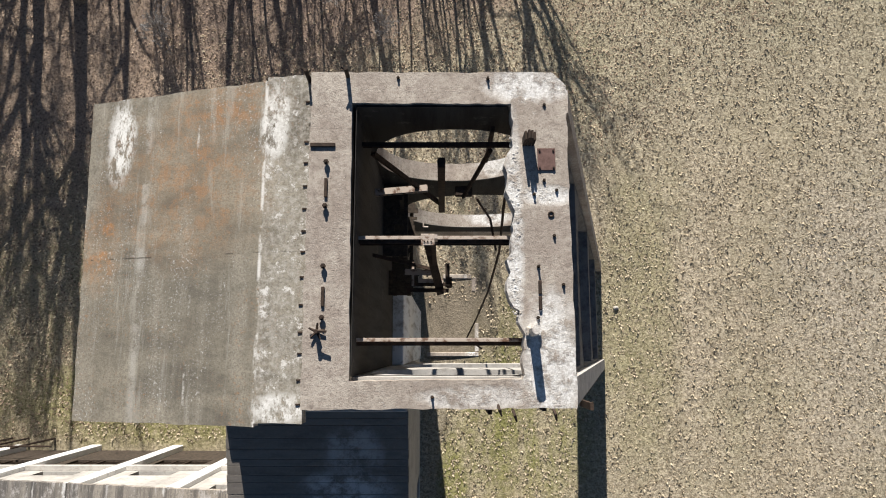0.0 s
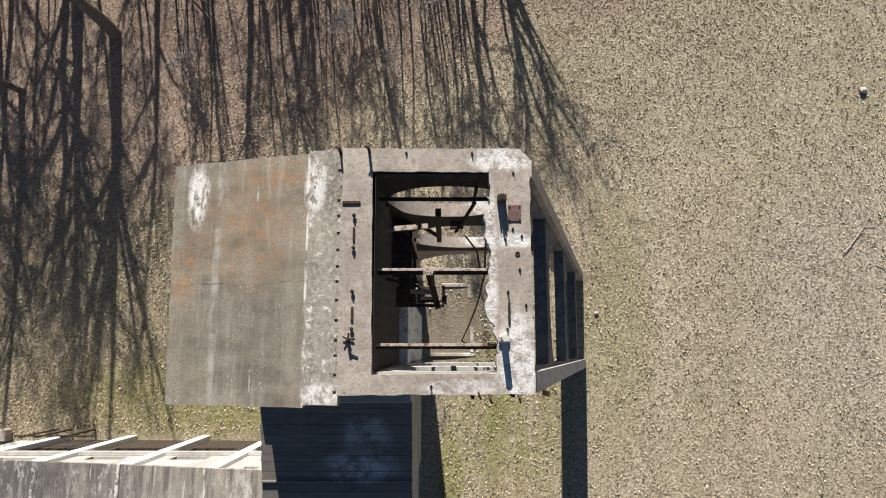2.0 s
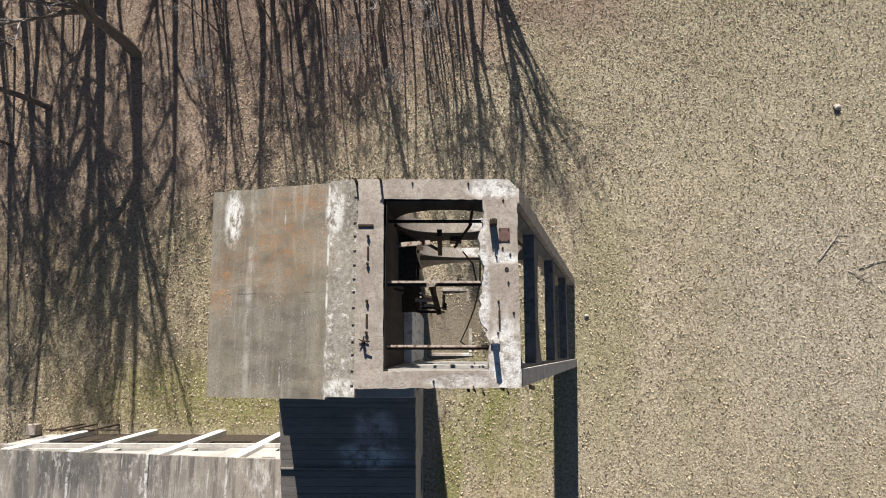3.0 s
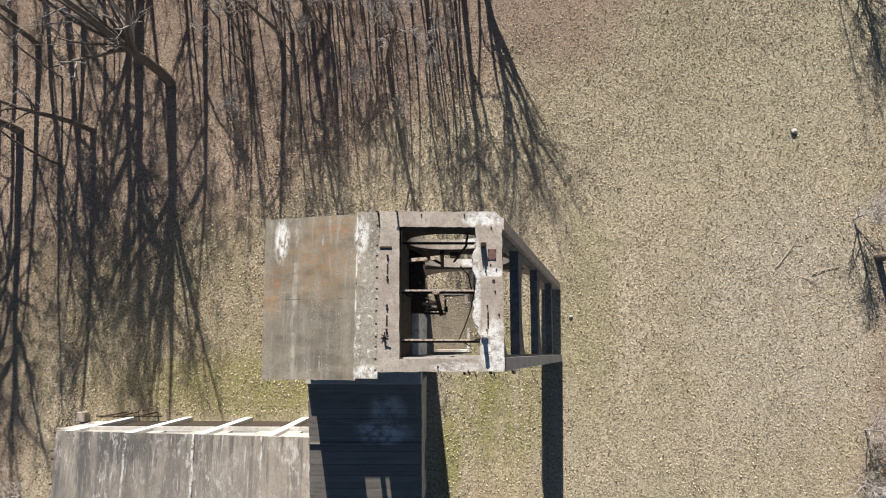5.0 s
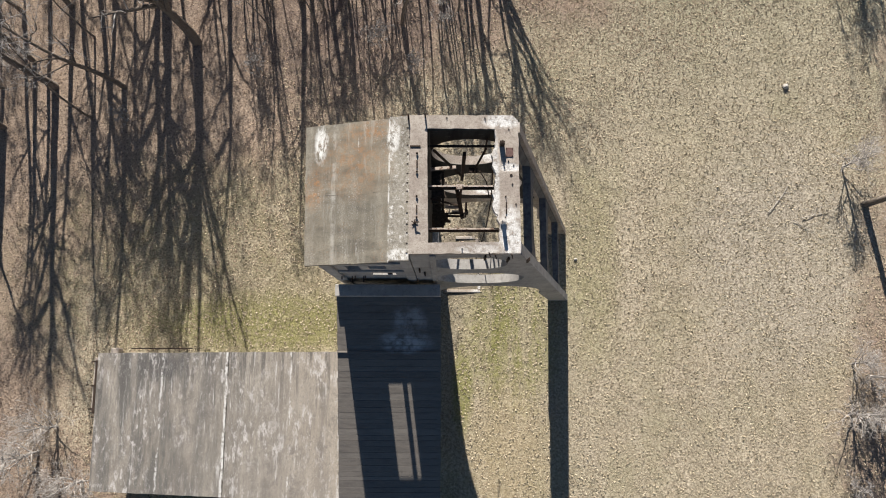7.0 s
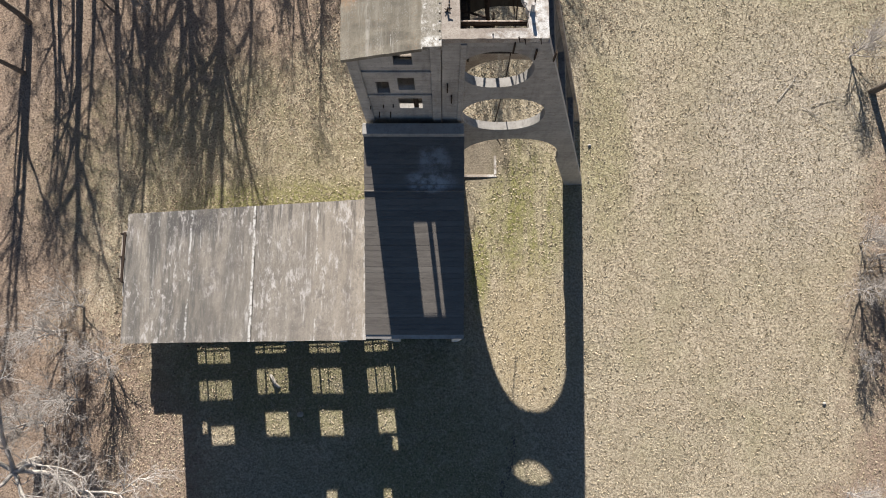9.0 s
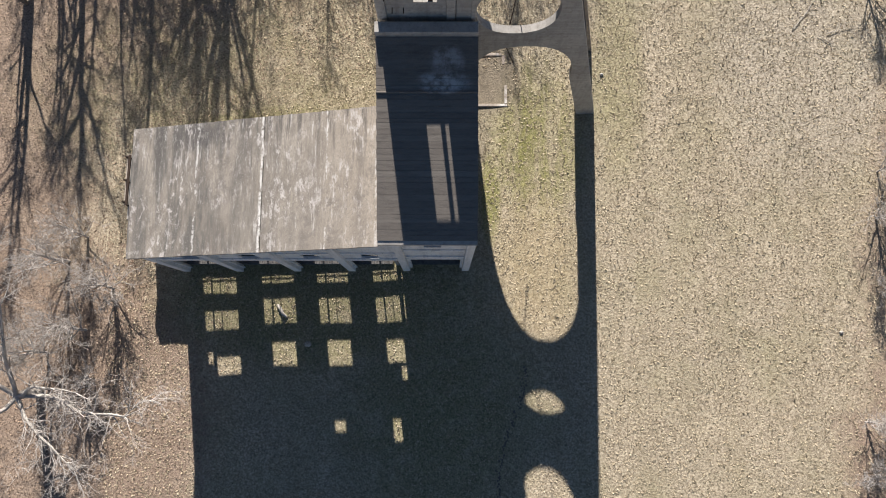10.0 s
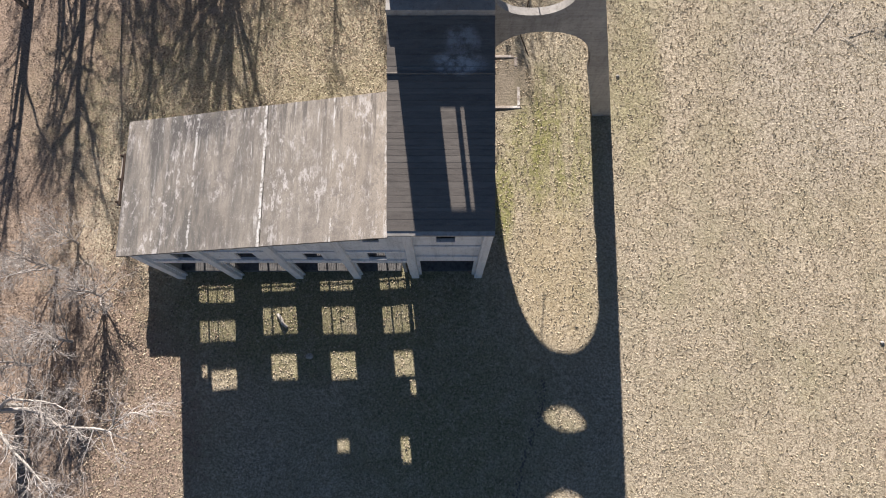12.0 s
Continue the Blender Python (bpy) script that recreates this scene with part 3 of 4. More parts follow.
part("shaft_wall", inner, SHAFT_SHADE, tower, "streaked shaft wall coloured dark for the shade inside the shaft")
part("shaft_wall_lower", box(-1.84, -0.48, -0.5, -1.36, 2.4, 17.6, 0.03), WHITE, tower, "whitewashed lower shaft wall with dark streaks")
for x0, x1 in ((-7.6, -7.0), (-3.25, -2.7)):
    part("pilaster", box(x0, -1.1, -0.5, x1, -0.953, block_top(x0) - 0.02, 0.02), WALL, tower)
for z0, z1 in ((23.3, 23.95), (20.35, 20.8)):
    part("belt_course", box(-6.99, -1.06, z0, -3.26, -0.953, z1, 0.02), WALL, tower)
part("pier_strip", box(-1.72, -1.13, 9.0, -1.42, -1.053, 27.2, 0.02), WALL, tower)
for z, x1 in ((16.3, -2.17), (20.3, -6.25), (24.0, -6.25)):
    part("block_floor", box(-7.24, -0.64, z - 0.22, x1, 4.99, z), WALL, tower)
# Pale blocks added to catch sun as bright patches behind the south windows.
for x0, y0, z0 in ((-5.05, 0.0, 21.2), (-4.95, -0.1, 23.5), (-4.6, 0.4, 23.5)):
    part("floor_joist", box(x0, y0, z0, x0 + 0.7, y0 + 0.4, z0 + 0.16), RIM, tower)
part("window_post", box(-4.38, -0.9, 18.55, -4.1, -0.75, 20.3), RUST, tower)
for x, z in ((-7.0, 19.3), (-6.2, 19.5), (-5.6, 19.6), (-6.6, 17.9), (-5.9, 17.9)):
    part("wall_stub", tube(bmesh.new(), (x, -1.12 if z > 19 else -0.93, z), (x, -1.32, z - 0.02), 0.035), RUST, tower)
for x, z in ((-2.1, 20.4), (-2.35, 22.0), (2.05, 26.2), (3.05, 26.0), (0.9, 26.9)):
    part("wall_bracket", box(x - 0.035, -1.2, z - 0.5, x + 0.035, -1.053, z + 0.5), RUST, tower)

# cast-in bolts, bars and stubs on the top
for y in (5.0, 4.15, 3.72, 3.24, 2.78, 2.33, 1.92, 1.42, 0.88, 0.35, -0.05, -0.55, -1.0):
    part("bolt_slot", box(-2.79, y - 0.018, 27.52, -2.70, y + 0.018, 27.565, 0.004), RUST, tower)
for y in (3.66, 2.78, 1.6, 0.62):
    bm = tube(bmesh.new(), (-2.29, y, TOP - 0.02), (-2.29, y, TOP + 0.14), 0.03, 0.028, 7)
    tube(bm, (-2.29, y, TOP + 0.05), (-2.29, y, TOP + 0.09), 0.055, 0.055, 6)
    part("anchor_bolt", bm, RUST, tower)
for y in (3.15, 1.02):
    part("anchor_bar", box(-2.32, y - 0.19, TOP - 0.02, -2.26, y + 0.19, TOP + 0.05, 0.008), RUST, tower)
part("anchor_bar", box(-2.62, 3.98, TOP - 0.02, -2.13, 4.06, TOP + 0.045, 0.008), RUST, tower)
for x, h in ((-2.72, 0.3), (-1.92, 0.36)):
    bm = tube(bmesh.new(), (x, 5.45, TOP - 0.3), (x + 0.01, 5.47, TOP + h), 0.05, 0.04, 6)
    tube(bm, (x, 5.47, TOP + h * 0.8), (x - 0.08, 5.5, TOP + h), 0.03, 0.02, 5)
    part("broken_post_stub", bm, RUST, tower)
star = bmesh.new()
for a in range(5):
    v = Vector((math.cos(a * 1.25 + 0.2), math.sin(a * 1.25 + 0.2), 0)) * 0.16
    tube(star, (-2.38, 0.36, TOP + 0.04), (-2.38 + v.x, 0.36 + v.y, TOP + 0.08), 0.03, 0.02, 5)
tube(star, (-2.38, 0.36, TOP - 0.02), (-2.36, 0.36, TOP + 0.26), 0.05, 0.04, 6)
tube(star, (-2.36, 0.36, TOP + 0.22), (-2.16, 0.35, TOP + 0.25), 0.03, 0.025, 5)
part("twisted_bracket", star, RUST, tower)
for x, y, h in ((1.78, 3.02, 0.09), (1.83, 1.6, 0.16), (1.8, 0.62, 0.14), (2.15, 2.2, 0.07), (2.02, 4.85, 0.05), (1.98, 3.3, 0.06), (2.22, 3.1, 0.06), (0.9, 5.4, 0.1), (-0.9, 5.42, 0.08), (-0.2, -0.85, 0.1), (2.3, 1.25, 0.08)):
    bm = tube(bmesh.new(), (x, y, TOP - 0.02), (x, y, TOP + h), 0.022, 0.02, 7)
    tube(bm, (x, y, TOP + 0.012), (x, y, TOP + 0.03), 0.036, 0.036, 6)
    part("anchor_bolt", bm, RUST, tower)
for y in (1.2, 0.9):
    part("anchor_bar", box(1.82, y - 0.13, TOP - 0.02, 1.88, y + 0.13, TOP + 0.06, 0.008), RUST, tower)
loop = bmesh.new()
for i in range(12):
    a, b = 2 * math.pi * i / 12, 2 * math.pi * (i + 1) / 12
    tube(loop, (2.1 + 0.05 * math.cos(a), 2.62 + 0.05 * math.sin(a), TOP + 0.015), (2.1 + 0.05 * math.cos(b), 2.62 + 0.05 * math.sin(b), TOP + 0.015), 0.016, 0.016, 5)
part("iron_ring", loop, RUST, tower)
part("bearing_plate", box(1.86, 3.5, TOP + 0.003, 2.21, 3.95, TOP + 0.03, 0.006), PLATE, tower, "red-brown rusted steel plate")
for x, y in ((1.9, 3.55), (2.17, 3.55), (1.9, 3.9), (2.17, 3.9)):
    part("plate_bolt", tube(bmesh.new(), (x, y, TOP + 0.03), (x, y, TOP + 0.055), 0.02, 0.02, 6), RUST, tower)
pile = bmesh.new()
for i, (dx, dz) in enumerate(((-0.09, 0.42), (-0.03, 0.5), (0.03, 0.47), (0.09, 0.38))):
    box(1.68 + dx - 0.022, 4.0, TOP - 0.01, 1.68 + dx + 0.022, 4.17, TOP + dz, 0.005, pile)
part("beam_stump", pile, RUST, tower, "dark rusted stump of cut beams")
post = bmesh.new()
tube(post, (1.70, 0.36, TOP - 0.02), (1.69, 0.38, TOP + 0.62), 0.10, 0.09, 8)
box(1.56, 0.27, TOP - 0.01, 1.84, 0.45, TOP + 0.12, 0.02, post)
part("concrete_stub", post, RIM, tower, "broken pale concrete stub")
for x, y in ((1.02, -0.98), (1.3, -1.08), (2.05, -1.06)):
    bm = tube(bmesh.new(), (x, y, TOP - 0.05), (x + 0.02, y - 0.1, TOP + 0.18), 0.03, 0.025, 5)
    tube(bm, (x + 0.02, y - 0.1, TOP + 0.1), (x + 0.08, y - 0.22, TOP - 0.15), 0.035, 0.02, 5)
    part("bent_rebar", bm, RUST, tower)

# rubble along the broken edge
for i in range(60):
    y = rng.choice((rng.uniform(0.5, 2.0), rng.uniform(2.8, 4.0), rng.uniform(0.4, 4.2)))
    s = rng.uniform(0.008, 0.034)
    x = rng.uniform(1.3, 1.48) if y < 2.0 or y > 2.8 else rng.uniform(1.42, 1.55)
    bm = bmesh.new()
    bmesh.ops.create_icosphere(bm, subdivisions=1, radius=s)
    for v in bm.verts:
        v.co = Vector((x, y, TOP)) + Vector((v.co.x * rng.uniform(0.7, 1.3), v.co.y * rng.uniform(0.7, 1.3), v.co.z * 0.55))
    part("rubble_chip", bm, RIM, ring_part)


# steelwork left in the shaft
for y, z, x0 in ((0.18, 27.0, -1.86), (2.25, 26.98, -1.86), (4.37, 26.75, -1.86)):
    north = y > 4
    beam = link("steel_beam", ibeam((x0, y, z), (1.72, y, z + 0.02), 0.09 if north else 0.15, 0.13 if north else 0.26), RUST)
    tagged(beam, "dark rusted steel beam spanning the open shaft" if north else "rusted steel beam with a faded painted rail across the open shaft", "beam", "beams across the shaft")
    if not north:
        part("rail", box(x0, y + 0.0, z + 0.003, 1.7, y + 0.075, z + 0.06, 0.006), STEEL, beam, "faded pale painted rail")
guide = thing("sheave_bracket", "rusted steel bracket with plates hung from a beam", "bracket")
part("gusset", box(-0.45, 2.12, 27.062, -0.17, 2.36, 27.09, 0.01), STEEL, guide, "faded pink painted plate")
for x in (-0.38, -0.31, -0.24):
    part("rivet", tube(bmesh.new(), (x, 2.2, 27.09), (x, 2.2, 27.11), 0.016, 0.016, 6), RUST, guide)
part("upright", box(-0.17, 2.2, 26.7, -0.11, 2.28, 27.45), STEEL, guide)
part("upright_hook", pipe([(-0.3, 2.5, 27.1), (-0.4, 2.5, 27.1), (-0.4, 2.6, 27.1)], 0.015, 5), STEEL, guide)
part("hanger", ibeam((-0.34, 2.42, 25.4), (-0.05, 1.42, 23.6), 0.2, 0.16), RUST, guide)
part("hanger", ibeam((-0.2, 2.2, 26.7), (-0.2, 2.0, 24.4), 0.1, 0.1), RUST, guide)
part("hanger_arm", ibeam((-1.86, 2.36, 24.4), (-0.25, 2.0, 24.2), 0.08, 0.12), RUST, guide)
part("hanger_arm", ibeam((-0.95, 1.95, 24.1), (-0.28, 1.93, 24.1), 0.14, 0.1), STEEL, guide, "faded pale steel channel")
part("hanger_arm", ibeam((-0.62, 1.74, 24.0), (0.0, 1.72, 24.0), 0.1, 0.12), STEEL, guide)
part("hanger_arm", ibeam((-0.95, 1.64, 23.95), (0.2, 1.66, 23.95), 0.07, 0.16), RUST, guide)
part("hanger_arm", ibeam((-0.9, 1.52, 23.9), (0.14, 1.5, 23.9), 0.09, 0.16), RUST, guide)
part("tie_strap", box(-0.78, 1.6, 24.0, -0.72, 2.2, 24.06), STEEL, guide)
part("drop_plate", box(0.06, 1.6, 23.6, 0.16, 2.1, 24.5), RUST, guide)
part("pulley_block", tube(bmesh.new(), (0.1, 1.7, 23.9), (0.22, 1.7, 23.9), 0.14, 0.14, 12), RUST, guide)
truss = thing("guide_truss", "dark rusted angle-iron guide truss in the shaft", "truss")
part("post", box(-0.12, 3.9, 22.0, 0.05, 4.12, 26.6), RUST, truss)
part("brace", ibeam((-1.5, 4.3, 26.3), (0.0, 4.0, 22.6), 0.1, 0.1), RUST, truss)
part("brace", ibeam((1.0, 4.3, 26.5), (0.5, 4.0, 23.4), 0.08, 0.08), RUST, truss)
part("rail", ibeam((-1.84, 4.0, 24.0), (-0.4, 4.1, 24.1), 0.16, 0.18), STEEL, truss)
part("post", box(1.02, 4.6, 24.6, 1.1, 4.72, 26.9), RUST, truss)
part("sill_debris", box(0.35, 4.45, 21.6, 0.85, 4.75, 21.8, 0.03), RUST, truss)
for name, pts, r in (("hanging_cable", [(1.36, 3.55, 26.9), (1.4, 3.3, 25.5), (1.55, 2.7, 22.5), (1.52, 2.0, 18.5), (1.35, 1.3, 14.0), (1.1, 0.6, 10.0)], 0.035), ("hanging_pipe", [(1.1, 0.6, 10.0), (1.9, 0.1, 8.0)], 0.04), ("hanging_cable", [(0.8, 3.6, 25.0), (1.2, 3.3, 24.0), (1.38, 2.6, 23.4)], 0.03)):
    tagged(link(name, pipe(pts, r, 6), RUST), "slack rusted cable hanging down the shaft" if "cable" in name else "bent rusted pipe hanging in the shaft", "cable" if "cable" in name else "pipe")


def ragged_floor(y0, y1, z, reach):
    """Remains of a timber floor with broken plank ends."""
    floor = thing("broken_floor", "charred broken timber floor jutting from the shaft wall", "floor")
    y = y0
    while y < y1:
        w = rng.uniform(0.09, 0.2)
        part("plank", box(-1.85, y, z, -1.85 + reach * rng.choice((rng.uniform(0.8, 1.05), rng.uniform(0.5, 1.0))), y + w - 0.004, z + 0.06), TIMBER, floor)
        y += w
    for x in (-1.6, -1.15):
        part("joist", box(x, y0, z - 0.24, x + 0.12, y1, z - 0.005), TIMBER, floor)


ragged_floor(2.6, 4.9, 18.2, 1.0)
ragged_floor(1.75, 2.5, 19.5, 1.25)
ragged_floor(2.7, 4.9, 21.6, 0.7)

# low ruined footing under the headframe
ruin = thing("ruined_footing", "low broken L-shaped concrete footing on bare ground", "footing")
part("footing_wall", box(-1.0, -0.34, -0.2, 2.2, -0.08, 0.22, 0.04), RIM, ruin)
part("footing_wall", box(0.0, 4.42, -0.1, 1.75, 4.7, 0.26, 0.04), RIM, ruin)
part("footing_wall", box(1.76, 3.6, -0.1, 2.1, 4.55, 0.25, 0.06), RIM, ruin)
part("footing_wall", box(1.94, -0.07, -0.2, 2.2, 1.7, 0.22, 0.04), RIM, ruin)


# ---- lower building ----
def wing_z(x):
    """Underside of the wing's roof, rising to the east."""
    return 8.95 + 4.3 * (x + 26.0) / 18.5


COLS = [-25.6, -21.0, -16.0, -11.3, -6.6]
wing = thing("engine_house_wing", "long concrete engine house with a streaked sloping slab roof", "building")
dark = thing("engine_house_end", "tall concrete end building with a board-marked sloping roof", "building")

loop = rough_loop([(-26.15, -15.28), (-7.72, -15.08), (-7.72, -5.5), (-26.3, -5.62)], 0.4, 0.015, rng)
part("roof_slab", sheet(loop, [], lambda x, y: (x, y, wing_z(x)), (0, 0, 0.24)), WINGROOF, wing, "grey concrete roof slab with pale cracks and dark streaks")


def opening(x0, x1, top, foot=-1.5, cut=0.45):
    return [(x0, foot), (x1, foot), (x1, top - cut * 0.55), (x1 - cut, top), (x0 + cut, top), (x0, top - cut * 0.55)]


# south wall: one panel for each bay, with its ground opening and small window
for i in range(4):
    a, b = COLS[i] + 0.3, COLS[i + 1] - 0.3
    w = (-23.4, -18.85, -14.15, -9.65)[i]
    h = (5.7, 5.85, 5.78, 5.9)[i]
    outline = [(a, -1.4), (a + 0.15, -1.4), (a + 0.15, 4.5), (a + 0.6, 4.85), (b - 0.6, 4.85), (b - 0.15, 4.5), (b - 0.15, -1.4), (b, -1.4), (b, wing_z(b)), (a, wing_z(a))]
    panel = part("wall_panel", sheet(outline, [rect(w, h, w + 1.25, h + 1.9)] + ([rect(-9.55, 10.7, -8.45, 11.95)] if i == 3 else []), lambda x, z: (x, -14.7, z), (0, 0.12, 0)), FACADE, wing)
    part("lintel_band", box(a, -14.82, 4.9, b, -14.703, 5.6, 0.02), FACADE, wing)
    part("wall_band", box(a, -14.8, h + 2.1, b, -14.703, h + 2.5, 0.02), FACADE, wing)
    part("window_sill", box(w - 0.08, -14.8, h - 0.14, w + 1.33, -14.703, h - 0.01, 0.01), FACADE, wing)
for x in COLS[:4]:
    part("column", box(x - 0.3, -15.0, -1.6, x + 0.3, -14.4, wing_z(x - 0.3) - 0.005, 0.03), FACADE, wing)
    part("column", box(x - 0.3, -6.1, -1.4, x + 0.3, -5.62, wing_z(x - 0.3) - 0.005, 0.03), FACADE, wing)

# north wall: large openings with rows of windows over them
NORTH = [(-25.3, -22.1), (-20.15, -17.42), (-15.4, -12.7), (-10.55, -8.05)]
LOW_HEAD = (4.9, 4.55, 4.62, 4.68)
MID_ROW = [(5.58, 6.72), (5.18, 6.35), (5.24, 6.39), (5.3, 6.44)]
TOP_ROW = [(-24.46, 7.52, -22.45, 8.32), (-19.66, 7.06, -17.66, 8.08), (-14.98, 7.0, -13.0, 8.1), (-9.97, 7.08, -8.46, 8.1)]
for i in range(4):
    a, b = COLS[i] + 0.3, COLS[i + 1] - 0.3
    x0, x1 = NORTH[i]
    # Added dark panels stand for the shaded open bays and block the sun.
    low = sheet(rect(a, -1.2, b, 5.14), [rect(x0, 3.1, x1, LOW_HEAD[i])], lambda x, z: (x, -6.1, z), (0, 0.15, 0))
    part("boarded_infill", low, TIMBER, wing, "dark panel standing in for the shaded open bay between the columns")
    holes = [rect(x0, MID_ROW[i][0], x1, MID_ROW[i][1]), rect(*TOP_ROW[i])]
    if i == 0:
        holes.append(rect(-25.2, 7.3, -24.78, 7.86))
    if i == 2:
        holes.append(rect(-14.93, 10.2, -14.03, 10.7))
    if i == 3:
        holes += [rect(-10.06, 10.24, -9.33, 11.22), rect(-8.9, 8.2, -8.43, 8.83)]
    outline = [(a, 5.142), (b, 5.142), (b, wing_z(b)), (a, wing_z(a))]
    part("wall_panel", sheet(outline, holes, lambda x, z: (x, -6.1, z), (0, 0.25, 0)), WALL, wing)
    grille = bmesh.new()
    x = x0 + 0.13
    while x < x1:
        box(x - 0.02, -6.07, 3.0, x + 0.02, -6.032, MID_ROW[i][1] - 0.01, 0, grille)
        x += 0.14
    part("window_grille", grille, RUST, wing, "rusted upright bars")
    for x in (x0 + 0.75, x0 + 1.5):
        part("mullion", box(x - 0.045, -6.03, 3.0, x + 0.045, -5.97, MID_ROW[i][1] - 0.01), RUST, wing)
    for z in (3.6, 4.3):
        part("transom", box(x0, -6.1, z - 0.045, x1, -6.065, z + 0.045), RUST, wing)
    part("sill_ledge", box(a, -5.848, 6.6, b, -5.6, 6.85, 0.02), WALL, wing)
part("wall_panel", sheet([(-14.4, -1.6), (-6.1, -1.6), (-6.1, 8.9), (-14.4, 8.9)], [rect(-11.5, 0.6, -8.8, 3.4)], lambda y, z: (-25.75, y, z), (0.25, 0, 0)), WALL, wing)

# Floor slab added in a dark colour for the unlit interior.
part("inner_floor", box(-25.45, -14.4, -1.2, -7.76, -6.15, 0.02), SHADED, wing, "floor coloured dark for the shade indoors")

# pipe rails standing along the north side
for x in (-26.2, -25.2, -23.6):
    tagged(link("pipe_post", pipe([(x, -5.25, -0.6), (x, -5.25, 3.6)], 0.06, 8), RUST), "rusted upright pipe beside the concrete building", "pipe", "pipes by the wall")
tagged(link("pipe_rail", pipe([(-26.9, -5.25, 2.9), (-21.8, -5.25, 2.9)], 0.05, 8), RUST), "rusted level pipe carried on posts", "pipe")
tagged(link("concrete_block", box(-30.0, -6.0, -1.2, -29.3, -5.2, 0.2, 0.05), RIM), "pale concrete block beside the building", "block")

# annex on the west end
annex = thing("loading_annex", "low concrete annex with a rusted frame on top", "annex")
part("annex_wall", box(-28.75, -11.4, -1.6, -25.78, -6.0, 4.3, 0.03), WALL, annex)
for y in (-10.3, -8.4, -6.4):
    part("frame_post", box(-28.74, y - 0.05, 4.2, -28.64, y + 0.05, 4.6), RUST, annex)
part("frame_rail", box(-28.78, -10.3, 4.603, -28.6, -6.2, 4.72), RUST, annex)
part("annex_coping", box(-29.15, -10.2, 4.0, -28.76, -6.0, 4.2, 0.03), RIM, annex, "pale weathered coping")
for y in (-10.0, -8.2, -6.3):
    part("coping_bracket", box(-29.12, y - 0.06, 4.2, -28.8, y + 0.06, 4.6, 0.01), RUST, annex)
part("ledge", box(-29.0, -10.4, 3.4, -28.76, -9.2, 3.6, 0.02), RIM, annex)

# end building
DX0, DX1 = -7.62, -1.28


def deck_z(y):
    """Top of the end building's roof, falling to the south."""
    return 16.5 + (y + 2.1) * 0.229


e = sheet([(-14.5, -1.4), (-2.2, -1.4), (-2.2, deck_z(-2.2) - 0.25), (-14.5, deck_z(-14.5) - 0.25)], [rect(-13.5, 1.0, -11.0, 4.4), rect(-9.5, 1.0, -7.0, 4.4)], lambda y, z: (-1.62, y, z), (0.25, 0, 0))
part("side_wall", e, WALL, dark)
w = sheet([(-14.5, -1.4), (-2.2, -1.4), (-2.2, deck_z(-2.2) - 0.25), (-14.5, deck_z(-14.5) - 0.25)], [rect(-13.8, 0.0, -6.8, 5.0)], lambda y, z: (-7.5, y, z), (0.25, 0, 0))
part("side_wall", w, WALL, dark)
face = [(-6.3, -1.4), (-6.1, -1.4), (-6.1, 5.1), (-5.7, 5.55), (-2.5, 5.55), (-2.1, 5.1), (-2.1, -1.4), (-1.9, -1.4), (-1.9, 13.3), (-6.3, 13.3)]
part("wall_panel", sheet(face, [rect(-4.8, 10.7, -3.6, 12.4)], lambda x, z: (x, -14.7, z), (0, 0.25, 0)), FACADE, dark)
part("lintel_band", box(-6.29, -14.82, 5.6, -1.91, -14.703, 6.9, 0.02), FACADE, dark)
part("wall_band", box(-6.29, -14.8, 9.4, -1.91, -14.703, 9.9, 0.02), FACADE, dark)
for x in (-6.6, -1.6):
    part("column", box(x - 0.3, -15.0, -1.6, x + 0.3, -14.4, 13.3, 0.03), FACADE, dark)
part("end_wall", box(-7.24, -2.45, -1.2, -1.64, -2.2, 16.1), WALL, dark)
# This slab too is coloured dark in place of indoor shade.
part("ground_floor", box(-7.24, -14.44, -1.2, -1.64, -2.46, 0.14), SHADED, dark, "floor coloured dark for the shade indoors")
part("inner_floor", box(-7.24, -14.44, 6.6, -1.64, -2.46, 6.9), WALL, dark)
part("parapet", box(-7.78, -2.1, 14.6, -1.25, -1.36, 17.02, 0.03), WALL, dark)
deck = part("deck", sheet([(-15.0, deck_z(-15.0) - 0.24), (-2.1, deck_z(-2.1) - 0.24), (-2.1, deck_z(-2.1) - 0.03), (-15.0, deck_z(-15.0) - 0.03)], [], lambda y, z: (DX0 - 0.1, y, z), (DX1 - DX0 + 0.14, 0, 0)), WALL, dark)
y = -2.12
while y > -14.7:
    wide = rng.uniform(0.24, 0.46)
    y1 = max(y - wide, -15.0)
    lift = rng.uniform(0.0, 0.006)
    bm = box(DX0 - 0.12 + rng.uniform(-0.02, 0.02), y1 + 0.005, -0.03, DX1 + 0.05 + rng.uniform(-0.015, 0.015), y - rng.choice((0.005, 0.006, 0.012, 0.024)), 0.0, 0.004)
    for v in bm.verts:
        v.co.z += deck_z(v.co.y) + lift
    part("roof_board", bm, PLANK, deck)
    y = y1
part("flashing", box(DX0 - 0.12, -5.56, deck_z(-5.5) - 0.02, DX1 + 0.06, -5.48, deck_z(-5.5) + 0.09, 0.01), PLANK, dark)


